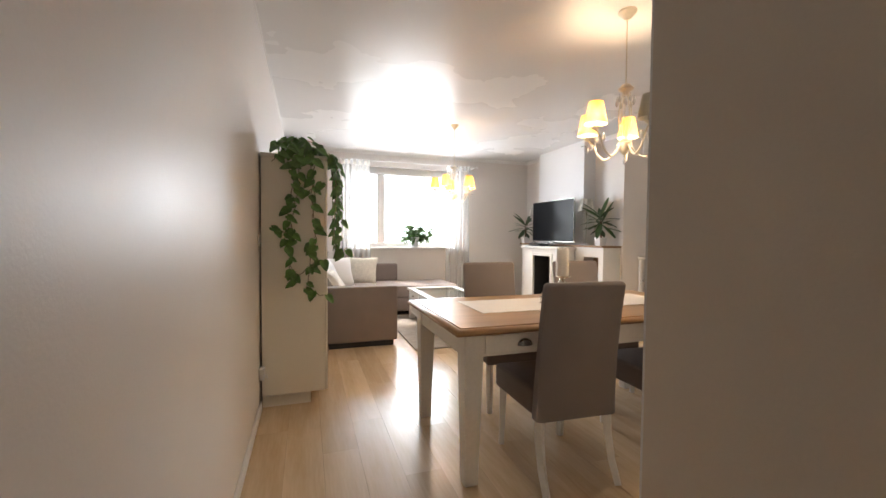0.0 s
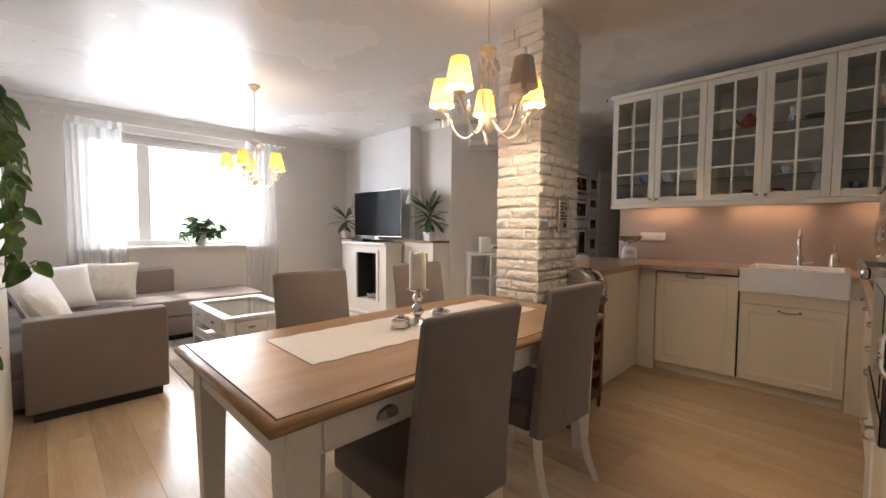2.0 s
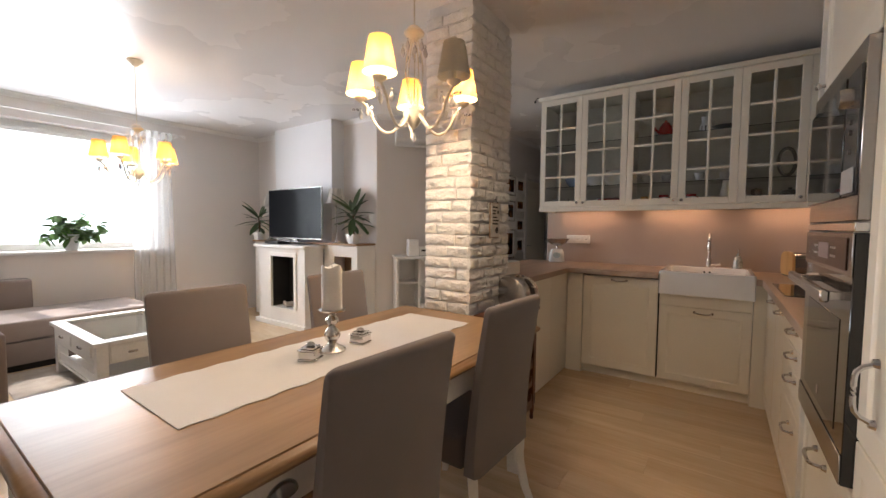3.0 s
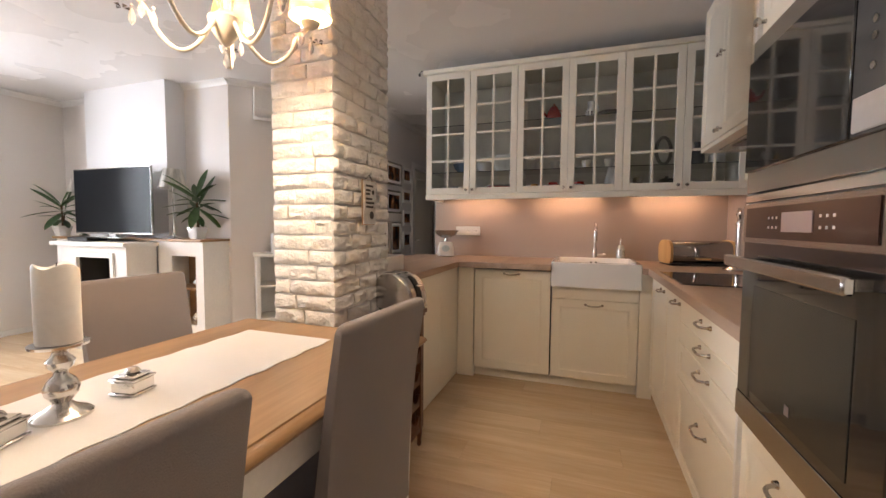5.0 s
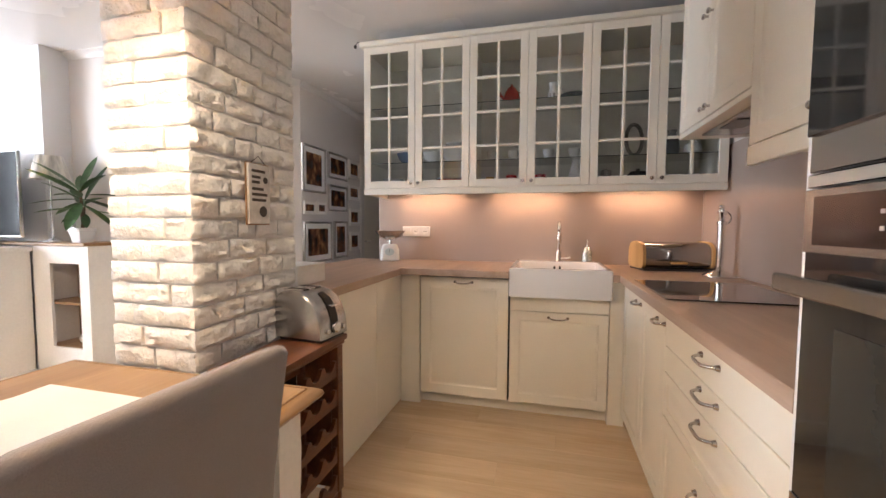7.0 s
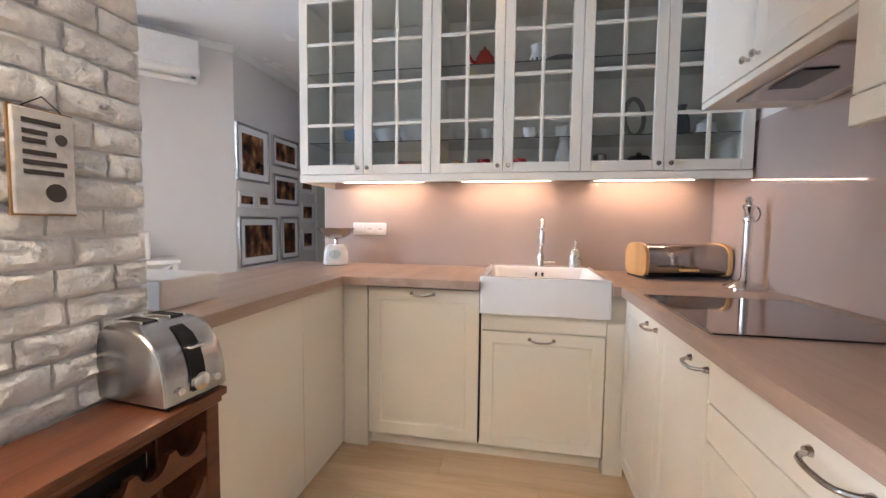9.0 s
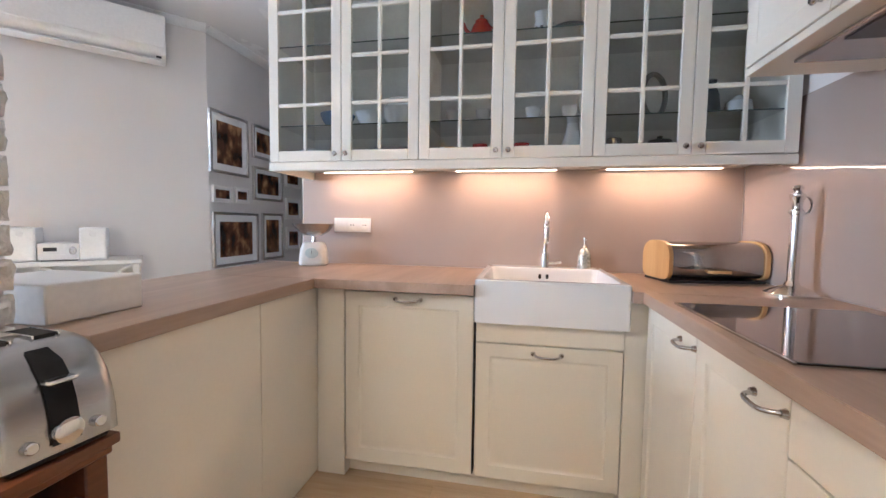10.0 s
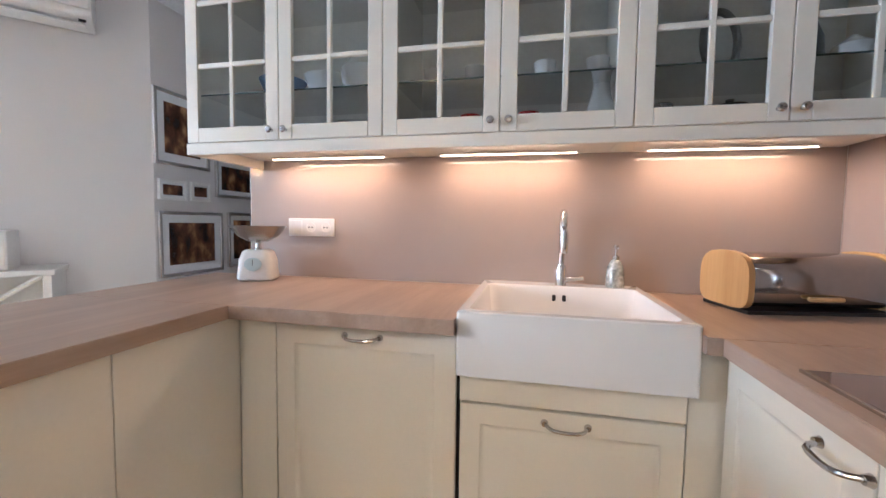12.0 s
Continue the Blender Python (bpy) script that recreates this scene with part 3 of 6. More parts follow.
part("connector", boxes((-0.060, -0.044, 0.022, 0.038, -0.040, -0.018), bevel=0.002), BLACK, cable)

# LED strips under the units
for y in (2.745, 1.966, 1.185):
    s = thing("led_strip_light", pose(4.90, y, 1.485), "thin warm LED strip under the wall units", "light", "under-cabinet lights")
    part("housing", boxes((-0.010, 0.010, -0.27, 0.27, -0.006, 0.0)), WHITE, s, smooth=0)
    part("diffuser", boxes((-0.0015, 0.0015, -0.265, 0.265, -0.009, -0.0065)), glow("led_diffuser", (1.0, 0.72, 0.45), 7.0), s, "glowing diffuser", smooth=0)
    ld = new("led_light", bpy.data.lights.new("led_light", "AREA"))
    ld.data.shape, ld.data.size, ld.data.size_y, ld.data.energy, ld.data.color = "RECTANGLE", 0.52, 0.006, 0.58, LED
    ld.matrix_world = look((4.90, y, 1.472), (4.91, y, 0))

# hood unit and the closed wall unit on the right-hand wall
hood = thing("hood_cabinet", at_right(4.232, 1.158), "cream wall cabinet with two doors over a built-in cooker hood", "cabinet", "right-hand wall units")
HW, HS = 0.770, 0.372
part("body", boxes((0.0, HW, 0.021, 0.385, 1.722, 2.54)), CREAM, hood, smooth=0)
for i in (0, 1):
    d = part("door", panel(HW - HS if i else HS, 0.825, x=i * HS, z=1.712), CREAM, hood)
    for z in (1.752, 2.155):
        part("knob", knob(HS + (0.028 if i else -0.028), z), PEWTER, d, "nickel knob")
part("hood_underside", boxes((0.0, HW, 0.002, 0.385, 1.685, 1.710), bevel=0.002), CREAM, hood)
part("hood_grille", boxes((0.14, HW - 0.14, 0.06, 0.32, 1.673, 1.6845), bevel=0.003), STEEL, hood, "steel hood filter")
part("hood_switch_panel", boxes((0.30, HW - 0.30, 0.08, 0.17, 1.669, 1.6725)), BLACK, hood, "dark hood control panel")
closed = thing("wall_cabinet", at_right(3.460, 1.158), "cream wall cabinet with two framed doors above the worktop", "cabinet", "right-hand wall units")
CW, CS = 0.818, 0.398
part("body", boxes((0.0, CW, 0.021, 0.385, 1.480, 2.54)), CREAM, closed, smooth=0)
for i in (0, 1):
    d = part("door", panel(CW - CS if i else CS, 1.03, x=i * CS, z=1.508), CREAM, closed)
    part("knob", knob(CS + (0.028 if i else -0.028), 1.545), PEWTER, d, "nickel knob")
part("light_rail", boxes((0.0, CW, -0.004, 0.016, 1.437, 1.505), bevel=0.004), CREAM, closed)

# oven tower and tall units
TX = 2.637
tower = thing("oven_tower", at_right(TX, 1.400), "cream tall cabinet with built-in oven and microwave", "cabinet", "tall units")
TW = 0.60
part("body", boxes((0.0, TW, 0.021, 0.625, 0.082, 2.54)), CREAM, tower, smooth=0)
part("side_panel", boxes((-0.0, 0.016, -0.012, 0.0205, 0.082, 2.54)), WHITE, tower, "white edge panel beside the oven")
d = part("drawer_front", panel(TW, 0.610, z=0.085), CREAM, tower)
part("handle", bow_handle(TW / 2, 0.63, 0.125), PEWTER, d, "nickel bow handle")
d = part("door", panel(TW, 0.812, z=1.725), CREAM, tower)
part("knob", knob(0.035, 1.765), PEWTER, d, "nickel knob")
oven = part("oven", boxes((0.017, TW - 0.003, -0.018, 0.02, 0.702, 1.286), bevel=0.002), BLACKGL, tower, "black glass built-in oven with steel trim")
part("oven_foot_trim", boxes((0.017, TW - 0.003, -0.021, -0.0182, 0.704, 0.772), bevel=0.001), STEEL, oven, "brushed steel strip")
part("control_panel", boxes((0.017, TW - 0.003, -0.022, -0.0182, 1.185, 1.286), bevel=0.001), STEEL, oven, "brushed steel control panel")
part("display", boxes((0.045, TW - 0.04, -0.0245, -0.0222, 1.198, 1.274)), material("brown_display_glass", (0.035, 0.017, 0.012), 0.12), oven, "dark display strip")
part("screen", boxes((0.25, 0.378, -0.0262, -0.0247, 1.215, 1.258)), material("grey_screen", (0.30, 0.24, 0.24), 0.3), oven, "grey screen")
for i in range(4):
    for k in (0, 1):
        for s in (0, 1):
            x = (0.18 + i * 0.02) if s == 0 else (0.40 + i * 0.022)
            if i < 3:
                part("key_mark", boxes((x, x + 0.007, -0.0255, -0.0247, 1.222 + k * 0.022, 1.228 + k * 0.022)), material("pale_mark", (0.55, 0.5, 0.48), 0.4) if i + k + s == 0 else bpy.data.materials["pale_mark"], oven, smooth=0)
oh = bmesh.new()
box(oh, 0.02, TW - 0.035, -0.066, -0.048, 1.120, 1.150, bevel=0.004)
box(oh, 0.07, 0.095, -0.050, -0.018, 1.126, 1.144)
box(oh, TW - 0.08, TW - 0.055, -0.050, -0.018, 1.126, 1.144)
part("oven_handle", oh, STEEL, oven, "brushed steel bar handle")
part("inner_window", boxes((0.10, TW - 0.09, -0.0195, -0.0182, 0.800, 1.075)), material("oven_window", (0.03, 0.03, 0.027), 0.08), oven, "smoked oven window")
part("badge", boxes((0.296, 0.316, -0.0205, -0.0197, 0.822, 0.844)), bpy.data.materials["grey_screen"], oven)
mw = part("microwave", boxes((0.017, TW - 0.003, -0.018, 0.02, 1.314, 1.718), bevel=0.002), STEEL, tower, "built-in microwave with a steel frame")
part("trim_strip", boxes((0.017, TW - 0.003, -0.020, 0.018, 1.289, 1.311), bevel=0.002), CHROME, tower, "bright steel strip")
part("microwave_door", boxes((0.020, 0.470, -0.026, -0.0182, 1.372, 1.662), bevel=0.002), BLACKGL, mw, "black glass microwave door")
part("microwave_panel", boxes((0.472, TW - 0.006, -0.024, -0.0182, 1.372, 1.662), bevel=0.002), material("grey_glass", (0.06, 0.062, 0.066), 0.10), mw, "dark grey control panel")
bm = lathe([(0.024, 0), (0.023, 0.02), (0.020, 0.024), (0, 0.024)], 24)
for v in bm.verts:
    v.co = Vector((0.525 + v.co.x, -0.024 - v.co.z, 1.60 + v.co.y))
part("dial", bm, STEEL, mw, "steel dial")
for z in (1.545, 1.52, 1.475):
    bm = lathe([(0.006, 0), (0.006, 0.003), (0, 0.003)], 10)
    for v in bm.verts:
        v.co = Vector((0.525 + v.co.x, -0.024 - v.co.z, z + v.co.y))
    part("button", bm, STEEL, mw)
part("open_button", boxes((0.482, 0.585, -0.028, -0.0242, 1.378, 1.435), bevel=0.002), material("silver_button", (0.35, 0.35, 0.36), 0.4), mw, "silver door button")
for x, w, hx in ((2.036, 0.40, 0.12), (1.635, 0.40, 0.09), (1.234, 0.150, None)):
    tall = thing("tall_cabinet", at_right(x, 1.397), "cream tall cabinet with framed doors beside the oven" if hx else "narrow cream filler cabinet beside the hall wall", "cabinet", "tall units")
    part("body", boxes((0.0, w, 0.021, 0.575, 0.082, 2.54)), CREAM, tall, smooth=0)
    for z, h in ((0.085, 0.735), (0.825, 1.712)):
        d = part("door", panel(w, h, z=z, flat=hx is None), CREAM, tall)
        if hx and z > 0.5:
            part("handle", bow_handle(hx, 0.965, 0.125, upright=True), CHROME, d, "chrome bow handle")
single("plinth", boxes((1.085, 2.636, 1.325, 1.34, 0.0, 0.081)), CREAM, "cream recessed plinth under the tall units", "plinth")


# ---- dining table ----
TABLE_Z = 0.774
table = thing("dining_table", pose(1.872, 2.905, 0, 0, 0, 0), "farmhouse dining table with an oak top and white legs", "table")
TL, TD = 0.943, 0.470
part("tabletop", boxes((-TL + 0.035, TL - 0.035, -TD + 0.035, TD - 0.035, TABLE_Z - 0.030, TABLE_Z), bevel=0.002), OAK, table, "oiled oak boards")
bm = bmesh.new()
prof = [(0.034, 0.0), (0.033, -0.003), (0.016, -0.004), (0.004, -0.012), (0.0, -0.022), (0.006, -0.032), (0.016, -0.036), (0.034, -0.036)]
loops = [[bm.verts.new(c) for c in ((-TL + i, -TD + i, TABLE_Z + z), (TL - i, -TD + i, TABLE_Z + z), (TL - i, TD - i, TABLE_Z + z), (-TL + i, TD - i, TABLE_Z + z))] for i, z in prof]
for a, b in zip(loops, loops[1:] + loops[:1]):
    for k in range(4):
        bm.faces.new((a[k], a[(k + 1) % 4], b[(k + 1) % 4], b[k]))
part("moulded_edge", bm, OAK_EDGE, table, "moulded stained oak edge", smooth=50)
for sx in (-1, 1):
    for sy in (-1, 1):
        cx, cy = sx * (TL - 0.105), sy * (TD - 0.085)
        bm = bmesh.new()
        lo = [bm.verts.new((cx + a * 0.033, cy + b * 0.033, 0)) for a, b in ((-1, -1), (1, -1), (1, 1), (-1, 1))]
        hi = [bm.verts.new((cx + a * 0.047, cy + b * 0.047, 0.60)) for a, b in ((-1, -1), (1, -1), (1, 1), (-1, 1))]
        tp = [bm.verts.new((cx + a * 0.047, cy + b * 0.047, TABLE_Z - 0.036)) for a, b in ((-1, -1), (1, -1), (1, 1), (-1, 1))]
        for a, b in ((lo, hi), (hi, tp)):
            for k in range(4):
                bm.faces.new((a[k], a[(k + 1) % 4], b[(k + 1) % 4], b[k]))
        bm.faces.new(lo[::-1])
        bm.faces.new(tp)
        bmesh.ops.bevel(bm, geom=[e for e in bm.edges if abs(e.verts[0].co.z - e.verts[1].co.z) > 0.1], offset=0.004, segments=2, affect="EDGES")
        part("leg", bm, LACQ, table)
for sy in (-1, 1):
    part("apron", boxes((-TL + 0.153, TL - 0.153, sy * (TD - 0.06) - 0.011, sy * (TD - 0.06) + 0.011, TABLE_Z - 0.148, TABLE_Z - 0.037), bevel=0.002), LACQ, table)
for sx in (-1, 1):
    part("apron", boxes((sx * (TL - 0.075) - 0.011, sx * (TL - 0.075) + 0.011, -TD + 0.133, TD - 0.133, TABLE_Z - 0.148, TABLE_Z - 0.037), bevel=0.002), LACQ, table)
for cx in (-0.565, 0.565):
    y0 = -TD + 0.049
    dr = part("drawer_front", boxes((cx - 0.215, cx + 0.215, y0 - 0.008, y0 - 0.0005, TABLE_Z - 0.135, TABLE_Z - 0.045), bevel=0.003), LACQ, table)
    bm = bmesh.new()
    cup = []
    for i in range(7):
        a = radians(i * 15)
        cup.append([(cx + 0.042 * math.cos(radians(u)), y0 - 0.008 - 0.022 * math.sin(a) * max(0.25, math.sin(radians(u))), TABLE_Z - 0.105 + 0.034 * math.cos(a) * math.sin(radians(u))) for u in range(0, 181, 15)])
    vs = [[bm.verts.new(p) for p in r] for r in cup]
    for a, b in zip(vs, vs[1:]):
        for k in range(len(a) - 1):
            bm.faces.new((a[k], a[k + 1], b[k + 1], b[k]))
    bmesh.ops.solidify(bm, geom=bm.faces[:], thickness=0.002)
    part("cup_handle", bm, PEWTER, dr, "dark nickel cup handle")


# ---- dining chairs ----
def dining_chair(m, label):
    ch = thing("dining_chair", m, label, "chair", "chairs round the table")
    bm = boxes((-0.225, 0.225, -0.02, 0.40, 0.335, 0.465), bevel=0.022, seg=3)
    for v in bm.verts:
        v.co.x *= 1 - 0.06 * (v.co.y < 0.05)
    part("seat", bm, SEATC, ch, "brown cloth seat cover")
    bm = bmesh.new()
    prof = []
    for i in range(13):
        s = i / 12
        z = 0.33 + 0.645 * s
        prof.append((z, -0.02 - 0.085 * s ** 1.5, 0.075 - 0.03 * s))
    rows = []
    for j, (z, y, t) in enumerate(prof):
        w = 0.218 - 0.004 * math.sin(3.1 * j / 12)
        e = 0.022
        pts = [(-w + e, y), (w - e, y), (w, y - e * 0.6), (w, y - t + e * 0.6), (w - e, y - t), (-w + e, y - t), (-w, y - t + e * 0.6), (-w, y - e * 0.6)]
        rows.append([bm.verts.new((a, b, z)) for a, b in pts])
    z, y, t = prof[-1]
    for sx_, sy_, up_ in ((0.988, 0.9, 0.008), (0.962, 0.72, 0.015), (0.925, 0.45, 0.019)):
        rows.append([bm.verts.new((v.co.x * sx_, y - t / 2 + (v.co.y - y + t / 2) * sy_, z + up_)) for v in rows[12]])
    for a, b in zip(rows, rows[1:]):
        for k in range(8):
            bm.faces.new((a[k], a[(k + 1) % 8], b[(k + 1) % 8], b[k]))
    bm.faces.new(rows[0][::-1])
    bm.faces.new(rows[-1])
    part("backrest", bm, FABRIC, ch, "taupe cloth back cover", smooth=55)
    for sx in (-1, 1):
        part("leg", tube([(sx * 0.19, 0.355, 0.337), (sx * 0.192, 0.362, 0.15), (sx * 0.194, 0.366, 0.0)], 0.026, 4, taper=0.72), LACQ, ch, smooth=0)
        part("leg", tube([(sx * 0.19, -0.055, 0.337), (sx * 0.191, -0.065, 0.22), (sx * 0.193, -0.095, 0.10), (sx * 0.195, -0.145, 0.0)], 0.027, 4, taper=0.72), LACQ, ch, smooth=0)
    return ch


CHAIR = "taupe cloth-covered dining chair with white legs"
dining_chair(pose(1.53, 2.43, 0, 0, 0, -3), CHAIR + " pulled up to the table")
dining_chair(pose(2.285, 2.47, 0, 0, 0, -3), CHAIR + " pulled up to the table")
dining_chair(pose(1.665, 3.545, 0, 0, 0, 178), CHAIR + " facing the lounge side")
dining_chair(pose(2.50, 3.56, 0, 0, 0, 178), CHAIR + " near the brick pillar")


# ---- wardrobe by the hall ----
ward = thing("tall_shoe_cabinet", pose(0, 0, 0), "cream tall cabinet against the wall with plants trailing over it", "cabinet")
part("body", boxes((XW + 0.012, 0.405, 3.71, 4.90, 0.090, 1.730), bevel=0.002), CREAM, ward)
part("top_board", boxes((XW + 0.008, 0.425, 3.70, 4.91, 1.731, 1.755), bevel=0.003), CREAM, ward)
part("plinth", boxes((XW + 0.012, 0.31, 3.742, 4.88, 0.0, 0.089)), CREAM, ward, smooth=0)
for y in (3.712, 4.307):
    d = part("door", boxes((0.406, 0.425, y, y + 0.591, 0.094, 1.728), bevel=0.003), CREAM, ward)
    part("handle", tube([(0.426, y + 0.54, 0.95), (0.452, y + 0.54, 0.96), (0.452, y + 0.54, 1.06), (0.426, y + 0.54, 1.07)], 0.005, 8), CHROME, d, "chrome bar handle")

# ---- sofa ----
sofa = thing("corner_sofa", Matrix.Translation((0.085, 0.381, 0)) @ Matrix.Diagonal((1, 0.945, 1, 1)), "taupe cloth corner sofa with a chaise under the window", "sofa")
part("armrest", boxes((0.385, 1.14, 4.925, 5.10, 0.06, 0.65), bevel=0.018, seg=3), SOFA, sofa)
part("base", boxes((0.06, 1.13, 5.101, 7.60, 0.06, 0.26), bevel=0.012, seg=2), SOFA, sofa)
part("chaise_base", boxes((1.131, 2.42, 6.60, 7.60, 0.06, 0.26), bevel=0.012, seg=2), SOFA, sofa)
part("seat_cushion", boxes((0.24, 1.13, 5.105, 6.58, 0.262, 0.44), bevel=0.03, seg=3), SOFA, sofa)
part("chaise_cushion", boxes((0.24, 2.44, 6.585, 7.45, 0.262, 0.44), bevel=0.03, seg=3), SOFA, sofa)
part("backrest", boxes((XW + 0.03, 0.238, 5.10, 7.62, 0.10, 0.72), bevel=0.03, seg=3), SOFA, sofa)
part("backrest", boxes((0.24, 1.66, 7.455, 7.70, 0.10, 0.72), bevel=0.03, seg=3), SOFA, sofa)
part("foot_rail", boxes((0.42, 1.10, 4.95, 7.5, 0.0, 0.059)), DARK, sofa, "dark recessed feet", smooth=0)
part("foot_rail", boxes((1.12, 2.38, 6.64, 7.5, 0.0, 0.059)), DARK, sofa, "dark recessed feet", smooth=0)

# ---- fireplace cabinet ----
fire = thing("fireplace_cabinet", Matrix.Translation((0.050, 0.118, 0)) @ Matrix.Diagonal((1, 0.965, 0.985, 1)), "white mantel cabinet with an unlit fireplace and a niche", "fireplace")
part("mantel_top", boxes((3.995, XT - 0.002, 5.225, 7.50, 1.070, 1.095), bevel=0.004), OAK_EDGE, fire, "brown wooden mantel board")
part("cabinet_left", boxes((4.03, 4.138, 6.93, 7.48, 0.0, 1.069), bevel=0.002), LACQ, fire)
bm = boxes((4.03, 4.05, 5.24, 5.34, 0, 1.069), (4.03, 4.05, 5.66, 5.848, 0, 1.069), (4.03, 4.05, 5.34, 5.66, 0.93, 1.069), (4.03, 4.05, 5.34, 5.66, 0, 0.26),
           (4.051, XT - 0.002, 5.24, 5.258, 0, 1.069), (4.051, XT - 0.002, 5.76, 5.79, 0, 1.069))
part("niche_frame", bm, LACQ, fire, smooth=0)
part("niche_back", boxes((4.28, 4.297, 5.26, 5.758, 0.2, 1.0)), OAK_EDGE, fire, "brown niche lining", smooth=0)
for z in (0.245, 0.60):
    part("niche_shelf", boxes((4.052, 4.279, 5.26, 5.758, z, z + 0.018)), OAK_EDGE, fire, "brown niche shelf", smooth=0)
bm = boxes((3.75, 4.029, 5.87, 6.085, 0.06, 1.02), (3.75, 4.029, 6.58, 6.90, 0.06, 1.02), (3.75, 4.029, 6.085, 6.58, 0.91, 1.02), (3.75, 4.029, 6.085, 6.58, 0.06, 0.24), bevel=0.002)
part("fireplace_body", bm, LACQ, fire)
part("fireplace_ledge", boxes((3.70, 4.029, 5.83, 6.94, 1.021, 1.060), bevel=0.006, seg=2), LACQ, fire)
part("fireplace_base", boxes((3.71, 4.029, 5.84, 6.93, 0.0, 0.06), bevel=0.006, seg=2), LACQ, fire)
part("surround_frame", boxes((3.732, 3.7495, 6.035, 6.085, 0.24, 0.96), (3.732, 3.7495, 6.58, 6.63, 0.24, 0.96), (3.732, 3.7495, 6.085, 6.58, 0.91, 0.96), bevel=0.004), LACQ, fire)
part("firebox", boxes((4.00, 4.026, 6.087, 6.578, 0.242, 0.908), (3.76, 4.0, 6.087, 6.10, 0.242, 0.908), (3.76, 4.0, 6.565, 6.578, 0.242, 0.908)), DARK, fire, "black firebox", smooth=0)
for i in range(6):
    lg = lathe([(0.0, -0.08), (0.018, -0.07), (0.02, 0.07), (0.0, 0.08)], 8)
    bmesh.ops.rotate(lg, verts=lg.verts, matrix=Matrix.Rotation(radians(80), 3, "X") @ Matrix.Rotation(radians(30 * i), 3, "Y"))
    bmesh.ops.translate(lg, verts=lg.verts, vec=(3.86, 6.22 + 0.05 * i, 0.27 + 0.015 * (i % 2)))
    part("log", lg, material("pale_log", (0.45, 0.38, 0.32), 0.9, vary=0.3) if i == 0 else bpy.data.materials["pale_log"], fire)

tv = thing("television", pose(3.975, 6.225, 1.0795), "flat black television with a silver bezel on the mantel", "television")
part("bezel", boxes((-0.012, 0.012, -0.558, 0.558, 0.038, 0.690), bevel=0.004), STEEL, tv, "silver bezel")
part("screen", boxes((-0.0145, -0.0125, -0.549, 0.549, 0.052, 0.680)), material("matt_screen", (0.010, 0.011, 0.013), 0.16, spec=0.05, vary=0, fine=0), tv, "dark glossy screen", smooth=0)
part("back", boxes((0.0125, 0.045, -0.45, 0.45, 0.10, 0.56), bevel=0.01), BLACK, tv)
part("stand", boxes((-0.09, 0.09, -0.22, 0.22, 0.0, 0.010), (-0.012, 0.012, -0.05, 0.05, 0.010, 0.05), bevel=0.003), STEEL, tv)


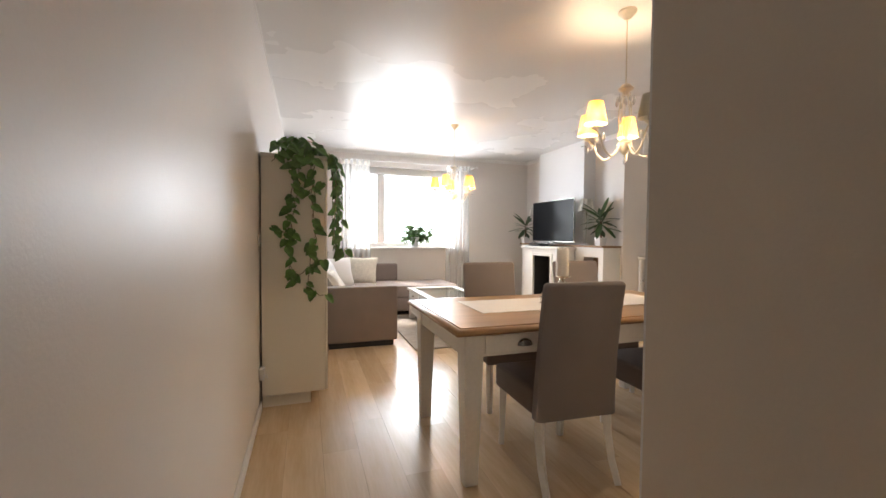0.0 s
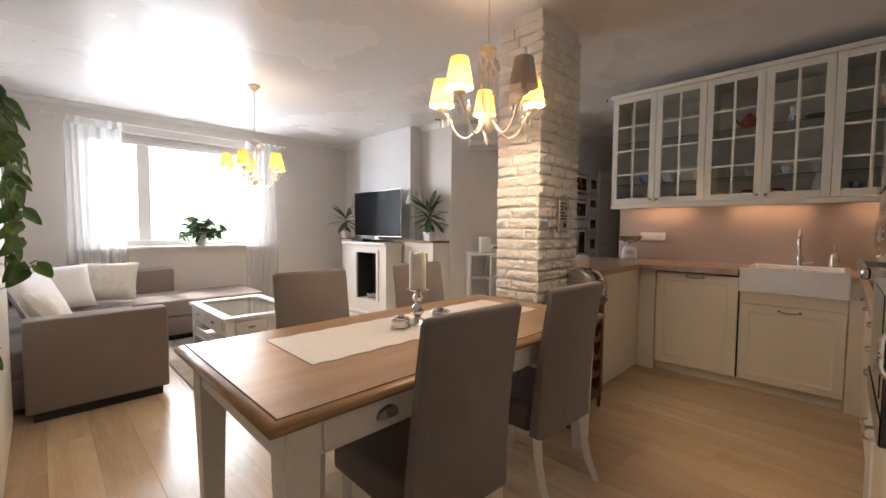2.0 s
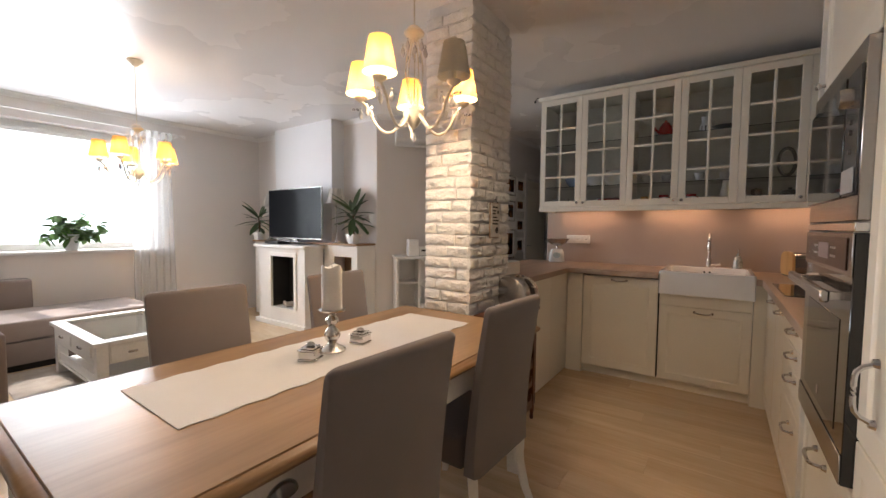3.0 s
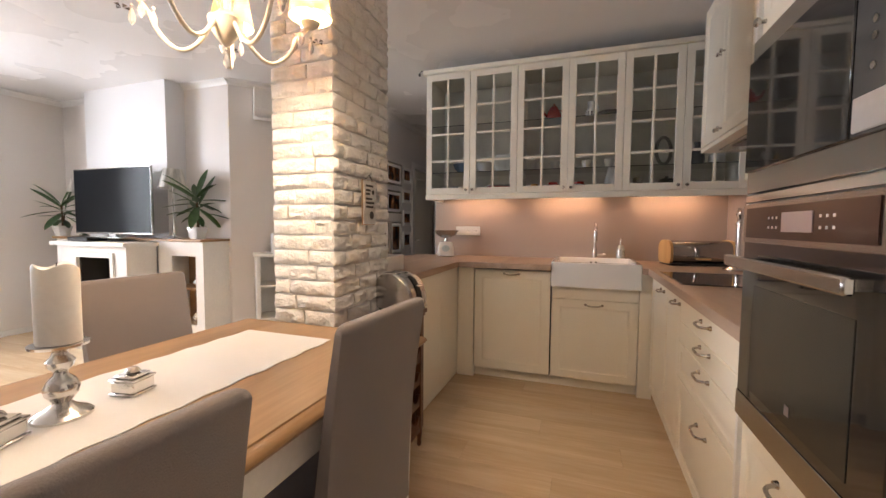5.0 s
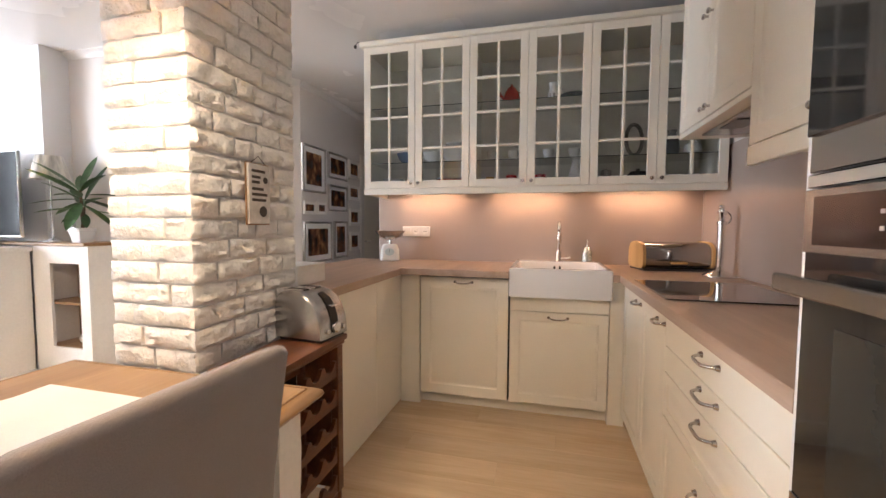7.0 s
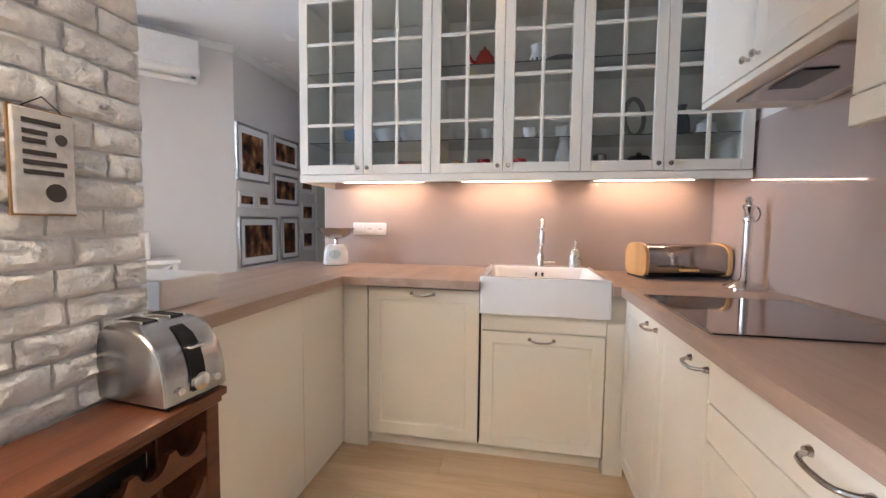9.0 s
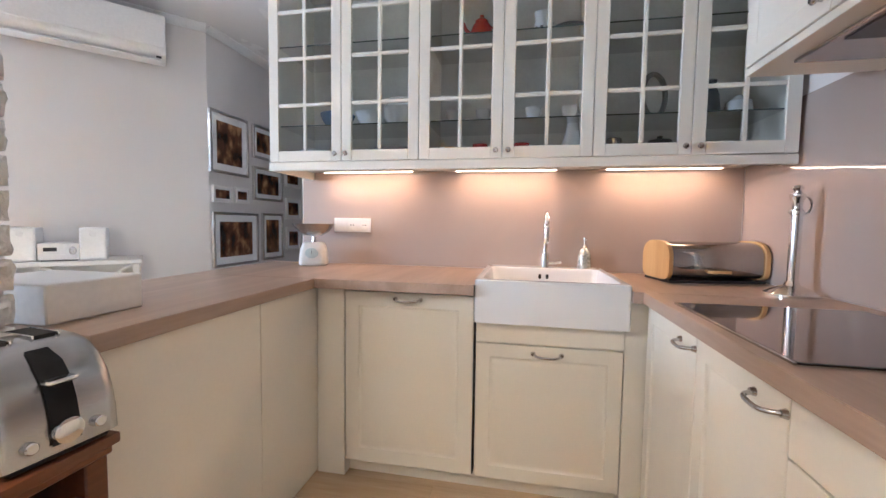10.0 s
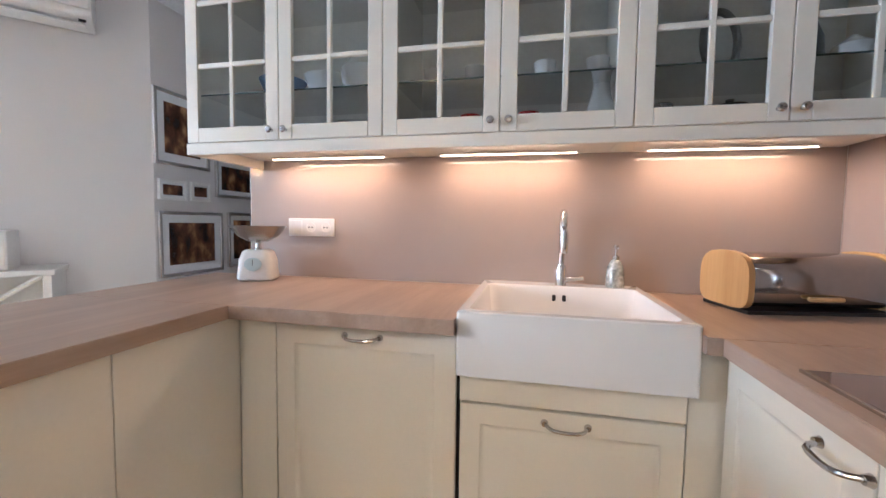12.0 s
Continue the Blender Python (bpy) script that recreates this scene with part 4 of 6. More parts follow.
# ---- chandeliers ----
def chandelier(place, label, unlit, first, watts):
    """Five-armed enamel chandelier with cloth shades and crystal drops; place is the middle of the bowl."""
    c = thing("chandelier", pose(*place), label, "chandelier", "chandeliers")
    up = CEILING_Z - place[2]
    part("ceiling_rose", lathe([(0.0, up), (0.055, up), (0.055, up - 0.012), (0.035, up - 0.03), (0.015, up - 0.055), (0.0, up - 0.056)], 20), IVORY, c)
    part("cord", tube([(0, 0, up - 0.05), (0, 0, 0.40)], 0.0035, 6), IVORY, c)
    part("crown", lathe([(0.008, 0.405), (0.022, 0.40), (0.046, 0.375), (0.044, 0.366), (0.020, 0.352), (0.012, 0.335)], 16), IVORY, c)
    part("bowl", lathe([(0.0, -0.045), (0.012, -0.038), (0.030, -0.015), (0.044, 0.012), (0.047, 0.03), (0.030, 0.042), (0.012, 0.06)], 20), IVORY, c)
    for i in range(5):
        a = radians(first + 36 + 72 * i)
        pts = []
        for k in range(9):
            s = k / 8
            r = 0.014 + 0.026 * math.sin(s * math.pi)
            pts.append((r * math.cos(a), r * math.sin(a), 0.05 + 0.30 * s))
        part("stem_wire", tube(pts, 0.003, 6), IVORY, c)
    shade_me = lathe([(0.043, 0.134), (0.067, 0.0)], 28)
    for f in [f for f in shade_me.faces if len(f.verts) > 4]:
        shade_me.faces.remove(f)
    bmesh.ops.solidify(shade_me, geom=shade_me.faces[:], thickness=0.0012)
    # lit shades carry the amber glow in their colour, the unlit one is plain
    shade_off = shade_me.copy()
    shade_me = finish(shade_me, "shade", SHADE_LIT, 60)
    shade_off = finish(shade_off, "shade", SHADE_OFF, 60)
    drop_bm = lathe([(0.0, -0.046), (0.006, -0.038), (0.0075, -0.028), (0.003, -0.012), (0.0, -0.010)], 8)
    lathe([(0.0, -0.009), (0.004, -0.005), (0.0, 0.0)], 8, drop_bm)
    drop_me = finish(drop_bm, "crystal_drop", CRYSTAL, 0)
    for i in range(5):
        a = radians(first + 72 * i)
        u = Vector((math.cos(a), math.sin(a), 0))
        pts = []
        for k in range(15):
            s = k / 14
            pts.append(u * (0.035 + 0.215 * s) + Vector((0, 0, 0.02 - 0.085 * math.sin(min(1, s * 1.25) * math.pi) * (1 - 0.2 * s) + 0.075 * max(0, s - 0.7) / 0.3)))
        arm = part("arm", tube(pts, 0.0062, 8), IVORY, c)
        tip = pts[-1]
        part("cup", lathe([(0.006, -0.012), (0.024, 0.0), (0.030, 0.010), (0.010, 0.012), (0.010, 0.055), (0.0, 0.056)], 16, at=tip), IVORY, arm)
        part("bulb", lathe([(0.0, 0.056), (0.013, 0.062), (0.018, 0.085), (0.010, 0.112), (0.0, 0.122)], 12, at=tip), glow("lit_bulb", (1.0, 0.75, 0.42), 14.0) if i != unlit else WHITE, arm)
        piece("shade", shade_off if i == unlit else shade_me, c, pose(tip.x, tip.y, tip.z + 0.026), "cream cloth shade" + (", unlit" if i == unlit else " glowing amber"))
        if i != unlit:
            lamp("bulb_light", Vector(place) + tip + Vector((0, 0, 0.058)), watts, WARM, 0.034)
        for da, rr, zz in ((0.13, 0.21, -0.012), (-0.13, 0.21, -0.012), (0.0, 0.25, -0.02)):
            piece("crystal_drop", drop_me, arm, pose(rr * math.cos(a + da), rr * math.sin(a + da), tip.z + zz - 0.012) @ Matrix.Scale(1.3, 4))
        flower = bmesh.new()
        for k in range(4):
            b2 = k * math.pi / 2
            p0 = u * 0.275 + Vector((0, 0, tip.z - 0.045))
            q = [p0 + Vector((0.003 * math.cos(b2), 0.003 * math.sin(b2), 0)), p0 + Vector((0.016 * math.cos(b2 - 0.5), 0.016 * math.sin(b2 - 0.5), 0.006)),
                 p0 + Vector((0.022 * math.cos(b2), 0.022 * math.sin(b2), 0.002)), p0 + Vector((0.016 * math.cos(b2 + 0.5), 0.016 * math.sin(b2 + 0.5), 0.006))]
            flower.faces.new([flower.verts.new(v) for v in q])
        bmesh.ops.solidify(flower, geom=flower.faces[:], thickness=0.002)
        part("flower", flower, PEWTER, arm)
        for k in range(2):
            b2 = a + 0.63 * k
            piece("crystal_drop", drop_me, c, pose(0.052 * math.cos(b2), 0.052 * math.sin(b2), 0.335 - 0.02 * k) @ Matrix.Scale(1.2, 4))
    piece("crystal_drop", drop_me, c, pose(0, 0, -0.046) @ Matrix.Scale(1.3, 4))
    return c


chandelier((2.205, 2.815, 1.772), "ivory five-armed chandelier with amber shades over the table", 3, 42.6, 12.0)
chandelier((2.10, 5.66, 1.705), "ivory five-armed chandelier with amber shades over the lounge", 9, 10.0, 5.0)


# ---- table dressing ----
runner = bmesh.new()
rl, rw, nseg = 0.70, 0.205, 48
edge = [(-rl + 2 * rl * i / nseg, -rw + 0.005 * math.sin(i * 1.35)) for i in range(nseg + 1)]
edge += [(rl - 2 * rl * i / nseg, rw + 0.005 * math.sin(i * 1.35 + 1)) for i in range(nseg + 1)]
prism(edge, 0.0008, 0.0032, runner)
single("table_runner", runner, LINEN, "white linen runner with scalloped edges on the table", "table runner", m=pose(1.913, 2.966, TABLE_Z, 0, 0, -0.5))
cst = thing("candlestick", pose(1.864, 2.966, TABLE_Z + 0.004), "turned silver candlestick on the table runner", "candlestick")
part("stem", lathe([(0.056, 0), (0.056, 0.006), (0.046, 0.014), (0.026, 0.024), (0.016, 0.034), (0.030, 0.052), (0.034, 0.068), (0.026, 0.086), (0.014, 0.098), (0.013, 0.106),
                    (0.024, 0.118), (0.027, 0.130), (0.016, 0.144), (0.014, 0.152), (0.030, 0.162)], 28), SILVER, cst)
part("drip_tray", lathe([(0.030, 0.162), (0.054, 0.166), (0.055, 0.172), (0.0, 0.173)], 28), SILVER, cst)
cand = lathe([(0.041, 0.0), (0.041, 0.168), (0.037, 0.176), (0.030, 0.171), (0.0, 0.166)], 28)
for v in cand.verts:
    if v.co.z > 0.16:
        v.co.z += 0.006 * math.sin(3 * math.atan2(v.co.y, v.co.x))
cn = thing("candle", pose(1.864, 2.966, TABLE_Z + 0.1775), "thick white pillar candle with a melted rim", "candle")
part("wax", cand, WAX, cn)
part("wick", tube([(0, 0, 0.165), (0.002, 0, 0.182)], 0.0012, 5), BLACK, cn)
for x, y, a in ((1.744, 2.948, 25), (2.012, 2.956, 12)):
    b = thing("trinket_box", pose(x, y, TABLE_Z + 0.004, 0, 0, a), "small square silver trinket box with a domed lid", "box", "silver boxes")
    part("body", boxes((-0.037, 0.037, -0.037, 0.037, 0, 0.007), (-0.033, 0.033, -0.033, 0.033, 0.007, 0.036), bevel=0.0025), SILVER, b)
    part("lid", boxes((-0.037, 0.037, -0.037, 0.037, 0.037, 0.043), (-0.028, 0.028, -0.028, 0.028, 0.043, 0.051), bevel=0.0025), SILVER, b)
    part("knob", lathe([(0.014, 0.051), (0.018, 0.056), (0.013, 0.064), (0.006, 0.067), (0, 0.068)], 12), PEWTER, b)


# ---- wine rack and toaster beside the pillar ----
rack = thing("wine_rack", pose(0, 0, 0), "dark mahogany wine rack table beside the pillar", "wine rack")
RX0, RX1, RY0, RY1, RZ = 2.845, 3.330, 2.657, 2.862, 0.768
part("top", boxes((RX0 - 0.012, RX1 + 0.015, RY0 - 0.015, RY1, RZ - 0.022, RZ), bevel=0.005, seg=2), MAHOG, rack)
part("moulding", boxes((RX0 - 0.004, RX1 + 0.006, RY0 - 0.007, RY1 - 0.004, RZ - 0.040, RZ - 0.0225), bevel=0.004), MAHOG, rack)
for x in (RX0, RX1 - 0.042):
    for y in (RY0, RY1 - 0.042):
        part("leg", boxes((x, x + 0.042, y, y + 0.034, 0.10, RZ - 0.041), bevel=0.003), MAHOG, rack)
        part("foot", lathe([(0.010, 0), (0.013, 0.012), (0.011, 0.035), (0.017, 0.07), (0.015, 0.10)], 14, at=(x + 0.021, y + 0.017, 0)), MAHOG, rack)
for k in range(5):
    z = 0.11 + k * 0.122
    for y in (RY0 + 0.006, RY1 - 0.03):
        bm = bmesh.new()
        x0, x1, n = RX0 + 0.043, RX1 - 0.043, 40
        lo = [[], []]
        hi = [[], []]
        for i in range(n + 1):
            x = x0 + (x1 - x0) * i / n
            ph = (x - x0) / (x1 - x0) * 4 % 1
            dip = 0.036 * math.sqrt(max(0, 1 - ((ph - 0.5) / 0.36) ** 2)) if abs(ph - 0.5) < 0.36 else 0
            for s, yy in ((0, y), (1, y + 0.016)):
                lo[s].append(bm.verts.new((x, yy, z)))
                hi[s].append(bm.verts.new((x, yy, z + 0.068 - dip)))
        for i in range(n):
            bm.faces.new((lo[0][i], lo[0][i + 1], hi[0][i + 1], hi[0][i]))
            bm.faces.new((lo[1][i], hi[1][i], hi[1][i + 1], lo[1][i + 1]))
            bm.faces.new((hi[0][i], hi[0][i + 1], hi[1][i + 1], hi[1][i]))
            bm.faces.new((lo[0][i], lo[1][i], lo[1][i + 1], lo[0][i + 1]))
        part("scalloped_rail", bm, MAHOG, rack)
    if k < 5:
        part("side_rail", boxes((RX1 - 0.026, RX1 - 0.008, RY0 + 0.033, RY1 - 0.038, z, z + 0.05)), MAHOG, rack)
part("side_panel", boxes((RX1 - 0.028, RX1 - 0.016, RY0 + 0.035, RY1 - 0.044, 0.11, RZ - 0.041)), MAHOG, rack, smooth=0)
part("bottom_rail", boxes((RX0 + 0.043, RX1 - 0.043, RY0 + 0.002, RY0 + 0.03, 0.085, 0.109), bevel=0.003), MAHOG, rack)
# near-black sheet: the shade deep inside the rack, put in as colour
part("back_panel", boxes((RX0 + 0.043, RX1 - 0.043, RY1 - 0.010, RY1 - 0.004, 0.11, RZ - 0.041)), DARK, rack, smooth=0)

toast = thing("toaster", pose(3.264, 2.762, RZ, 0, 0, -6) @ Matrix.Scale(1.06, 4), "brushed steel two-slot toaster with a black lever panel", "toaster")
SIDE = [(0.100, 0.014), (0.106, 0.060), (0.104, 0.130), (0.097, 0.165), (0.080, 0.180), (0.030, 0.187), (-0.010, 0.184), (-0.042, 0.173),
        (-0.068, 0.154), (-0.088, 0.126), (-0.100, 0.092), (-0.107, 0.055), (-0.110, 0.014)]
bm = bmesh.new()
secs = []
for x, k in ((-0.084, 0.93), (-0.081, 0.965), (-0.074, 0.99), (-0.064, 1.0), (0.064, 1.0), (0.074, 0.99), (0.081, 0.965), (0.084, 0.93)):
    secs.append([bm.verts.new((x, y * k, 0.014 + (z - 0.014) * k)) for y, z in SIDE])
for p, q in zip(secs, secs[1:]):
    for k in range(len(p) - 1):
        bm.faces.new((p[k], p[k + 1], q[k + 1], q[k]))
    bm.faces.new((p[-1], p[0], q[0], q[-1]))
bm.faces.new(secs[0])
bm.faces.new(secs[-1][::-1])
part("body", bm, STEEL, toast, smooth=60)
part("base", boxes((-0.072, 0.072, -0.100, 0.092, 0.0, 0.0135), bevel=0.004), BLACK, toast, "black base")
for x in (-0.034, 0.034):
    # solid dark block: the shade down in the slot is its colour
    part("slot", prism([(x - 0.015, -0.005), (x + 0.015, -0.005), (x + 0.017, 0.035), (x + 0.015, 0.078), (x - 0.015, 0.078), (x - 0.017, 0.035)], 0.1780, 0.1892), DARK, toast, "dark bread slot", smooth=0)
    part("slot_rim", boxes((x - 0.021, x - 0.0175, -0.008, 0.080, 0.178, 0.1905), (x + 0.0175, x + 0.021, -0.008, 0.080, 0.178, 0.1905), bevel=0.0012), CHROME, toast)
bm = bmesh.new()
strip = []
for i, (y, z) in enumerate(SIDE[7:]):
    w = 0.016 if i == 0 else 0.0205
    strip.append([bm.verts.new((u, y - 0.0035 * (1 if i else 0.2), max(z, 0.026) + 0.002)) for u in (-w, w)])
for p, q in zip(strip, strip[1:]):
    bm.faces.new((p[0], p[1], q[1], q[0]))
bmesh.ops.solidify(bm, geom=bm.faces[:], thickness=0.003)
part("lever_panel", bm, BLACK, toast, "black curved lever panel", smooth=60)
part("lever", boxes((-0.022, 0.022, -0.112, -0.090, 0.126, 0.134), bevel=0.003), CHROME, toast)
for x, z, r in ((0.0, 0.048, 0.021), (-0.048, 0.040, 0.0095), (0.048, 0.040, 0.0095)):
    bm = lathe([(r, 0), (r, 0.009), (r * 0.8, 0.011), (0, 0.011)], 20)
    for v in bm.verts:
        v.co = Vector((x + v.co.x, -0.1075 - (0.004 if x == 0 else 0) - v.co.z, z + v.co.y))
    part("dial" if x == 0 else "button", bm, CHROME, toast)

# ---- slate sign on the pillar ----
sign = thing("hanging_sign", pose(3.030, 2.866, 1.228), "small distressed white sign with dark lettering on the pillar", "sign")
part("board", boxes((0, 0.112, -0.014, -0.004, 0, 0.215), bevel=0.002), material("distressed_white", (0.58, 0.56, 0.53), 0.7, vary=0.15, scale=30), sign)
part("rim", boxes((-0.004, 0.116, -0.006, -0.001, -0.004, 0.219)), OAK_EDGE, sign, smooth=0)
part("loop", tube([(0.02, -0.008, 0.219), (0.056, -0.010, 0.245), (0.092, -0.008, 0.219)], 0.0015, 5), BLACK, sign)
INK = material("dark_ink", (0.06, 0.05, 0.045), 0.8)
for z, a, b in ((0.19, 0.015, 0.085), (0.168, 0.015, 0.06), (0.150, 0.015, 0.055), (0.126, 0.015, 0.075), (0.106, 0.015, 0.095), (0.086, 0.015, 0.088)):
    part("lettering", boxes((a, b, -0.0155, -0.0142, z - 0.005, z + 0.005)), INK, sign, smooth=0)
made = part("lettering", lathe([(0.02, 0), (0.02, 0.0014), (0, 0.0014)], 14), INK, sign)
made.matrix_basis = pose(0.072, -0.0142, 0.045, 90, 0, 0)
made = part("lettering", lathe([(0.012, 0), (0.012, 0.0014), (0, 0.0014)], 14), INK, sign)
made.matrix_basis = pose(0.086, -0.0142, 0.160, 90, 0, 0)

# ---- small things on the worktop ----
ks = thing("kitchen_scale", pose(4.835, 3.045, TOP_Z, 0, 0, -72), "white retro kitchen scale with a steel bowl", "scale")
bm = bmesh.new()
rows_ = []
for z, wx, wy in ((0.004, 0.072, 0.062), (0.012, 0.078, 0.068), (0.09, 0.072, 0.060), (0.125, 0.060, 0.050), (0.135, 0.050, 0.042)):
    rows_.append(round_rect(-wx, wx, -wy, wy, 0.03 if z < 0.1 else 0.025, z, bm, 5))
for a, b in zip(rows_, rows_[1:]):
    for k in range(len(a)):
        bm.faces.new((a[k], a[(k + 1) % len(a)], b[(k + 1) % len(a)], b[k]))
bm.faces.new(rows_[0][::-1])
bm.faces.new(rows_[-1])
part("body", bm, material("white_enamel", (0.80, 0.80, 0.78), 0.2), ks, smooth=60)
bm = lathe([(0.036, 0), (0.036, 0.004), (0.032, 0.005), (0, 0.005)], 24)
for v in bm.verts:
    v.co = Vector((v.co.x, -0.066 - v.co.z + 0.1 * (v.co.y) * 0.09, 0.075 + v.co.y * 0.8))
part("dial", bm, material("dial_blue", (0.50, 0.60, 0.62), 0.3), ks, "pale blue dial")
part("needle", boxes((-0.001, 0.001, -0.0735, -0.072, 0.07, 0.095)), BLACK, ks, smooth=0)
part("post", lathe([(0.014, 0.135), (0.012, 0.165), (0.03, 0.172)], 16), CHROME, ks)
bm = lathe([(0.045, 0.172), (0.085, 0.195), (0.118, 0.235), (0.122, 0.240), (0.117, 0.237), (0.083, 0.199), (0.045, 0.177), (0, 0.176)], 32)
for v in bm.verts:
    v.co.y *= 0.85
part("bowl", bm, STEEL, ks, "brushed steel bowl")

sock = thing("wall_socket", pose(XK - 0.0085, 2.992, 1.133, 0, 0, -90), "white triple wall socket on the splashback", "socket")
part("plate", boxes((0, 0.236, -0.009, 0.0, 0, 0.084), bevel=0.003), WHITE, sock)
part("switch", boxes((0.008, 0.074, -0.013, -0.0092, 0.010, 0.074), bevel=0.002), WHITE, sock)
for x in (0.118, 0.195):
    made = part("outlet", lathe([(0.024, 0), (0.024, 0.002), (0.021, 0.0022), (0.019, 0.0005), (0, 0.0005)], 20), INSIDE, sock)
    made.matrix_basis = pose(x, -0.0092, 0.042, 90, 0, 0)
    for dz in (-0.008, 0.008):
        # dark block coloured as the shade inside the pin hole
        part("pin_hole", boxes((x - 0.003 + dz, x + 0.003 + dz, -0.0118, -0.0105, 0.039, 0.045)), DARK, sock, smooth=0)

bb = thing("bread_bin", pose(4.785, 1.030, TOP_Z, 0, 0, -79), "roll-top bread bin with steel front and wooden ends", "bread bin")
BL, BD, BH = 0.215, 0.118, 0.190
BEECH = wood("beech_ends", (0.50, 0.28, 0.10), (0.66, 0.42, 0.18), 0.45, axis=2)


def bin_outline():
    pts = []
    for i in range(28):
        a = 2 * math.pi * i / 28 + 0.11
        c, d = math.cos(a), math.sin(a)
        e = 0.72 if d > 0 else 0.4
        pts.append((BD * math.copysign(abs(c) ** e, c), 0.012 + BH / 2 * (1 + math.copysign(abs(d) ** e, d)) * 0.93))
    return pts


for s in (-1, 1):
    bm = bmesh.new()
    o = bin_outline()
    va = [bm.verts.new((s * BL - 0.009, y, z)) for y, z in o]
    vb = [bm.verts.new((s * BL + 0.009, y, z)) for y, z in o]
    bm.faces.new(va)
    bm.faces.new(vb[::-1])
    for k in range(len(o)):
        bm.faces.new((va[k], vb[k], vb[(k + 1) % len(o)], va[(k + 1) % len(o)]))
    part("end_board", bm, BEECH, bb, "beech end board")
bm = bmesh.new()
o = [(y * 0.93, 0.018 + (z - 0.012) * 0.93) for y, z in bin_outline()]
va = [bm.verts.new((-BL + 0.010, y, z)) for y, z in o]
vb = [bm.verts.new((BL - 0.010, y, z)) for y, z in o]
for k in range(len(o)):
    bm.faces.new((va[k], vb[k], vb[(k + 1) % len(o)], va[(k + 1) % len(o)]))
part("roll_front", bm, material("smoked_steel", (0.36, 0.34, 0.32), 0.09, 1.0, vary=0.05), bb, "polished dark steel roll front")
part("handle", boxes((-0.05, 0.05, -BD - 0.012, -BD + 0.008, 0.045, 0.058), bevel=0.004), BEECH, bb, "beech handle")
part("base", boxes((-BL, BL, -BD + 0.01, BD - 0.01, 0, 0.0115)), BLACK, bb)

pt = thing("paper_towel_holder", pose(4.42, 0.872, TOP_Z), "upright chrome paper towel holder with a ring finial", "towel holder")
part("base", lathe([(0.086, 0), (0.086, 0.008), (0.062, 0.022), (0.026, 0.038), (0.018, 0.055)], 28), CHROME, pt)
part("pole", lathe([(0.0182, 0.05), (0.0182, 0.30), (0.0234, 0.304), (0.0234, 0.315), (0.0156, 0.322), (0.0156, 0.35), (0.0234, 0.362), (0.0234, 0.375), (0.0104, 0.385), (0.0182, 0.397), (0.013, 0.408), (0, 0.41)], 20), CHROME, pt)
ring = [(0, -0.022 + 0.024 * math.cos(radians(a)), 0.335 + 0.034 * math.sin(radians(a))) for a in range(0, 361, 24)]
part("ring", tube(ring, 0.004, 8), CHROME, pt)

single("storage_box", boxes((3.42, 3.66, 2.93, 3.24, TOP_Z, TOP_Z + 0.095), bevel=0.004), LACQ, "white box standing on the peninsula worktop", "box")

# ---- crockery behind the glazed doors ----
RED = material("red_glaze", (0.45, 0.025, 0.02), 0.2)
BLUE = material("blue_glaze", (0.22, 0.34, 0.55), 0.25)
SMOKE = material("dark_grey_glaze", (0.09, 0.095, 0.10), 0.3)
S0, S1, S2 = UZ0 + 0.018, 1.681, 2.076

def crock(name, prof, y, z, mat, label, cat, x=4.76, n=24):
    t = thing(name, pose(x, y, z), label, cat)
    part("body", lathe(prof, n), mat, t)
    return t


def handle_on(t, z0, z1, r, out, mat, ang=-60):
    a = radians(ang)
    u = Vector((math.cos(a), math.sin(a), 0))
    part("handle", tube([u * r + Vector((0, 0, z1)), u * (r + out) + Vector((0, 0, z1 - 0.01)), u * (r + out) + Vector((0, 0, (z0 + z1) / 2)), u * (r + out * 0.6) + Vector((0, 0, z0)), u * r * 0.95 + Vector((0, 0, z0))], 0.005, 8), mat, t)


bowl_p = [(0.035, 0), (0.04, 0.006), (0.075, 0.045), (0.092, 0.085), (0.088, 0.085), (0.07, 0.045), (0, 0.012)]
crock("bowl", bowl_p, 2.86, S1, BLUE, "pale blue striped bowl on a glass shelf", "bowl")
crock("bowl", [(r * 0.9, z * 0.8) for r, z in bowl_p], 2.99, S0, CERAM, "white bowl in the wall cabinet", "bowl")
t = crock("tureen", [(0.045, 0), (0.05, 0.01), (0.09, 0.05), (0.095, 0.10), (0.065, 0.14), (0.068, 0.15), (0, 0.15)], 2.50, S1, CERAM, "white lidded tureen on a glass shelf", "tureen")
crock("bowl", bowl_p, 2.66, S1, CERAM, "white bowl on a glass shelf", "bowl")
for k in range(5):
    crock("plate", [(0.06, 0), (0.11, 0.008), (0.115, 0.012), (0.06, 0.006), (0, 0.006)], 2.53, S0 + 0.013 * k, RED if k < 4 else CERAM, "red dinner plate in a low stack", "plate")
crock("plate", [(0.06, 0), (0.11, 0.008), (0.115, 0.012), (0.06, 0.006), (0, 0.006)], 2.80, S0, CERAM, "white dinner plate in the wall cabinet", "plate")
t = crock("teapot", [(0.04, 0), (0.055, 0.02), (0.058, 0.055), (0.045, 0.095), (0.03, 0.11), (0.032, 0.118), (0.018, 0.13), (0.008, 0.134), (0.010, 0.146), (0, 0.15)], 2.09, S2, RED, "red lidded teapot on the upper glass shelf", "teapot")
handle_on(t, 0.04, 0.10, 0.05, 0.035, RED)
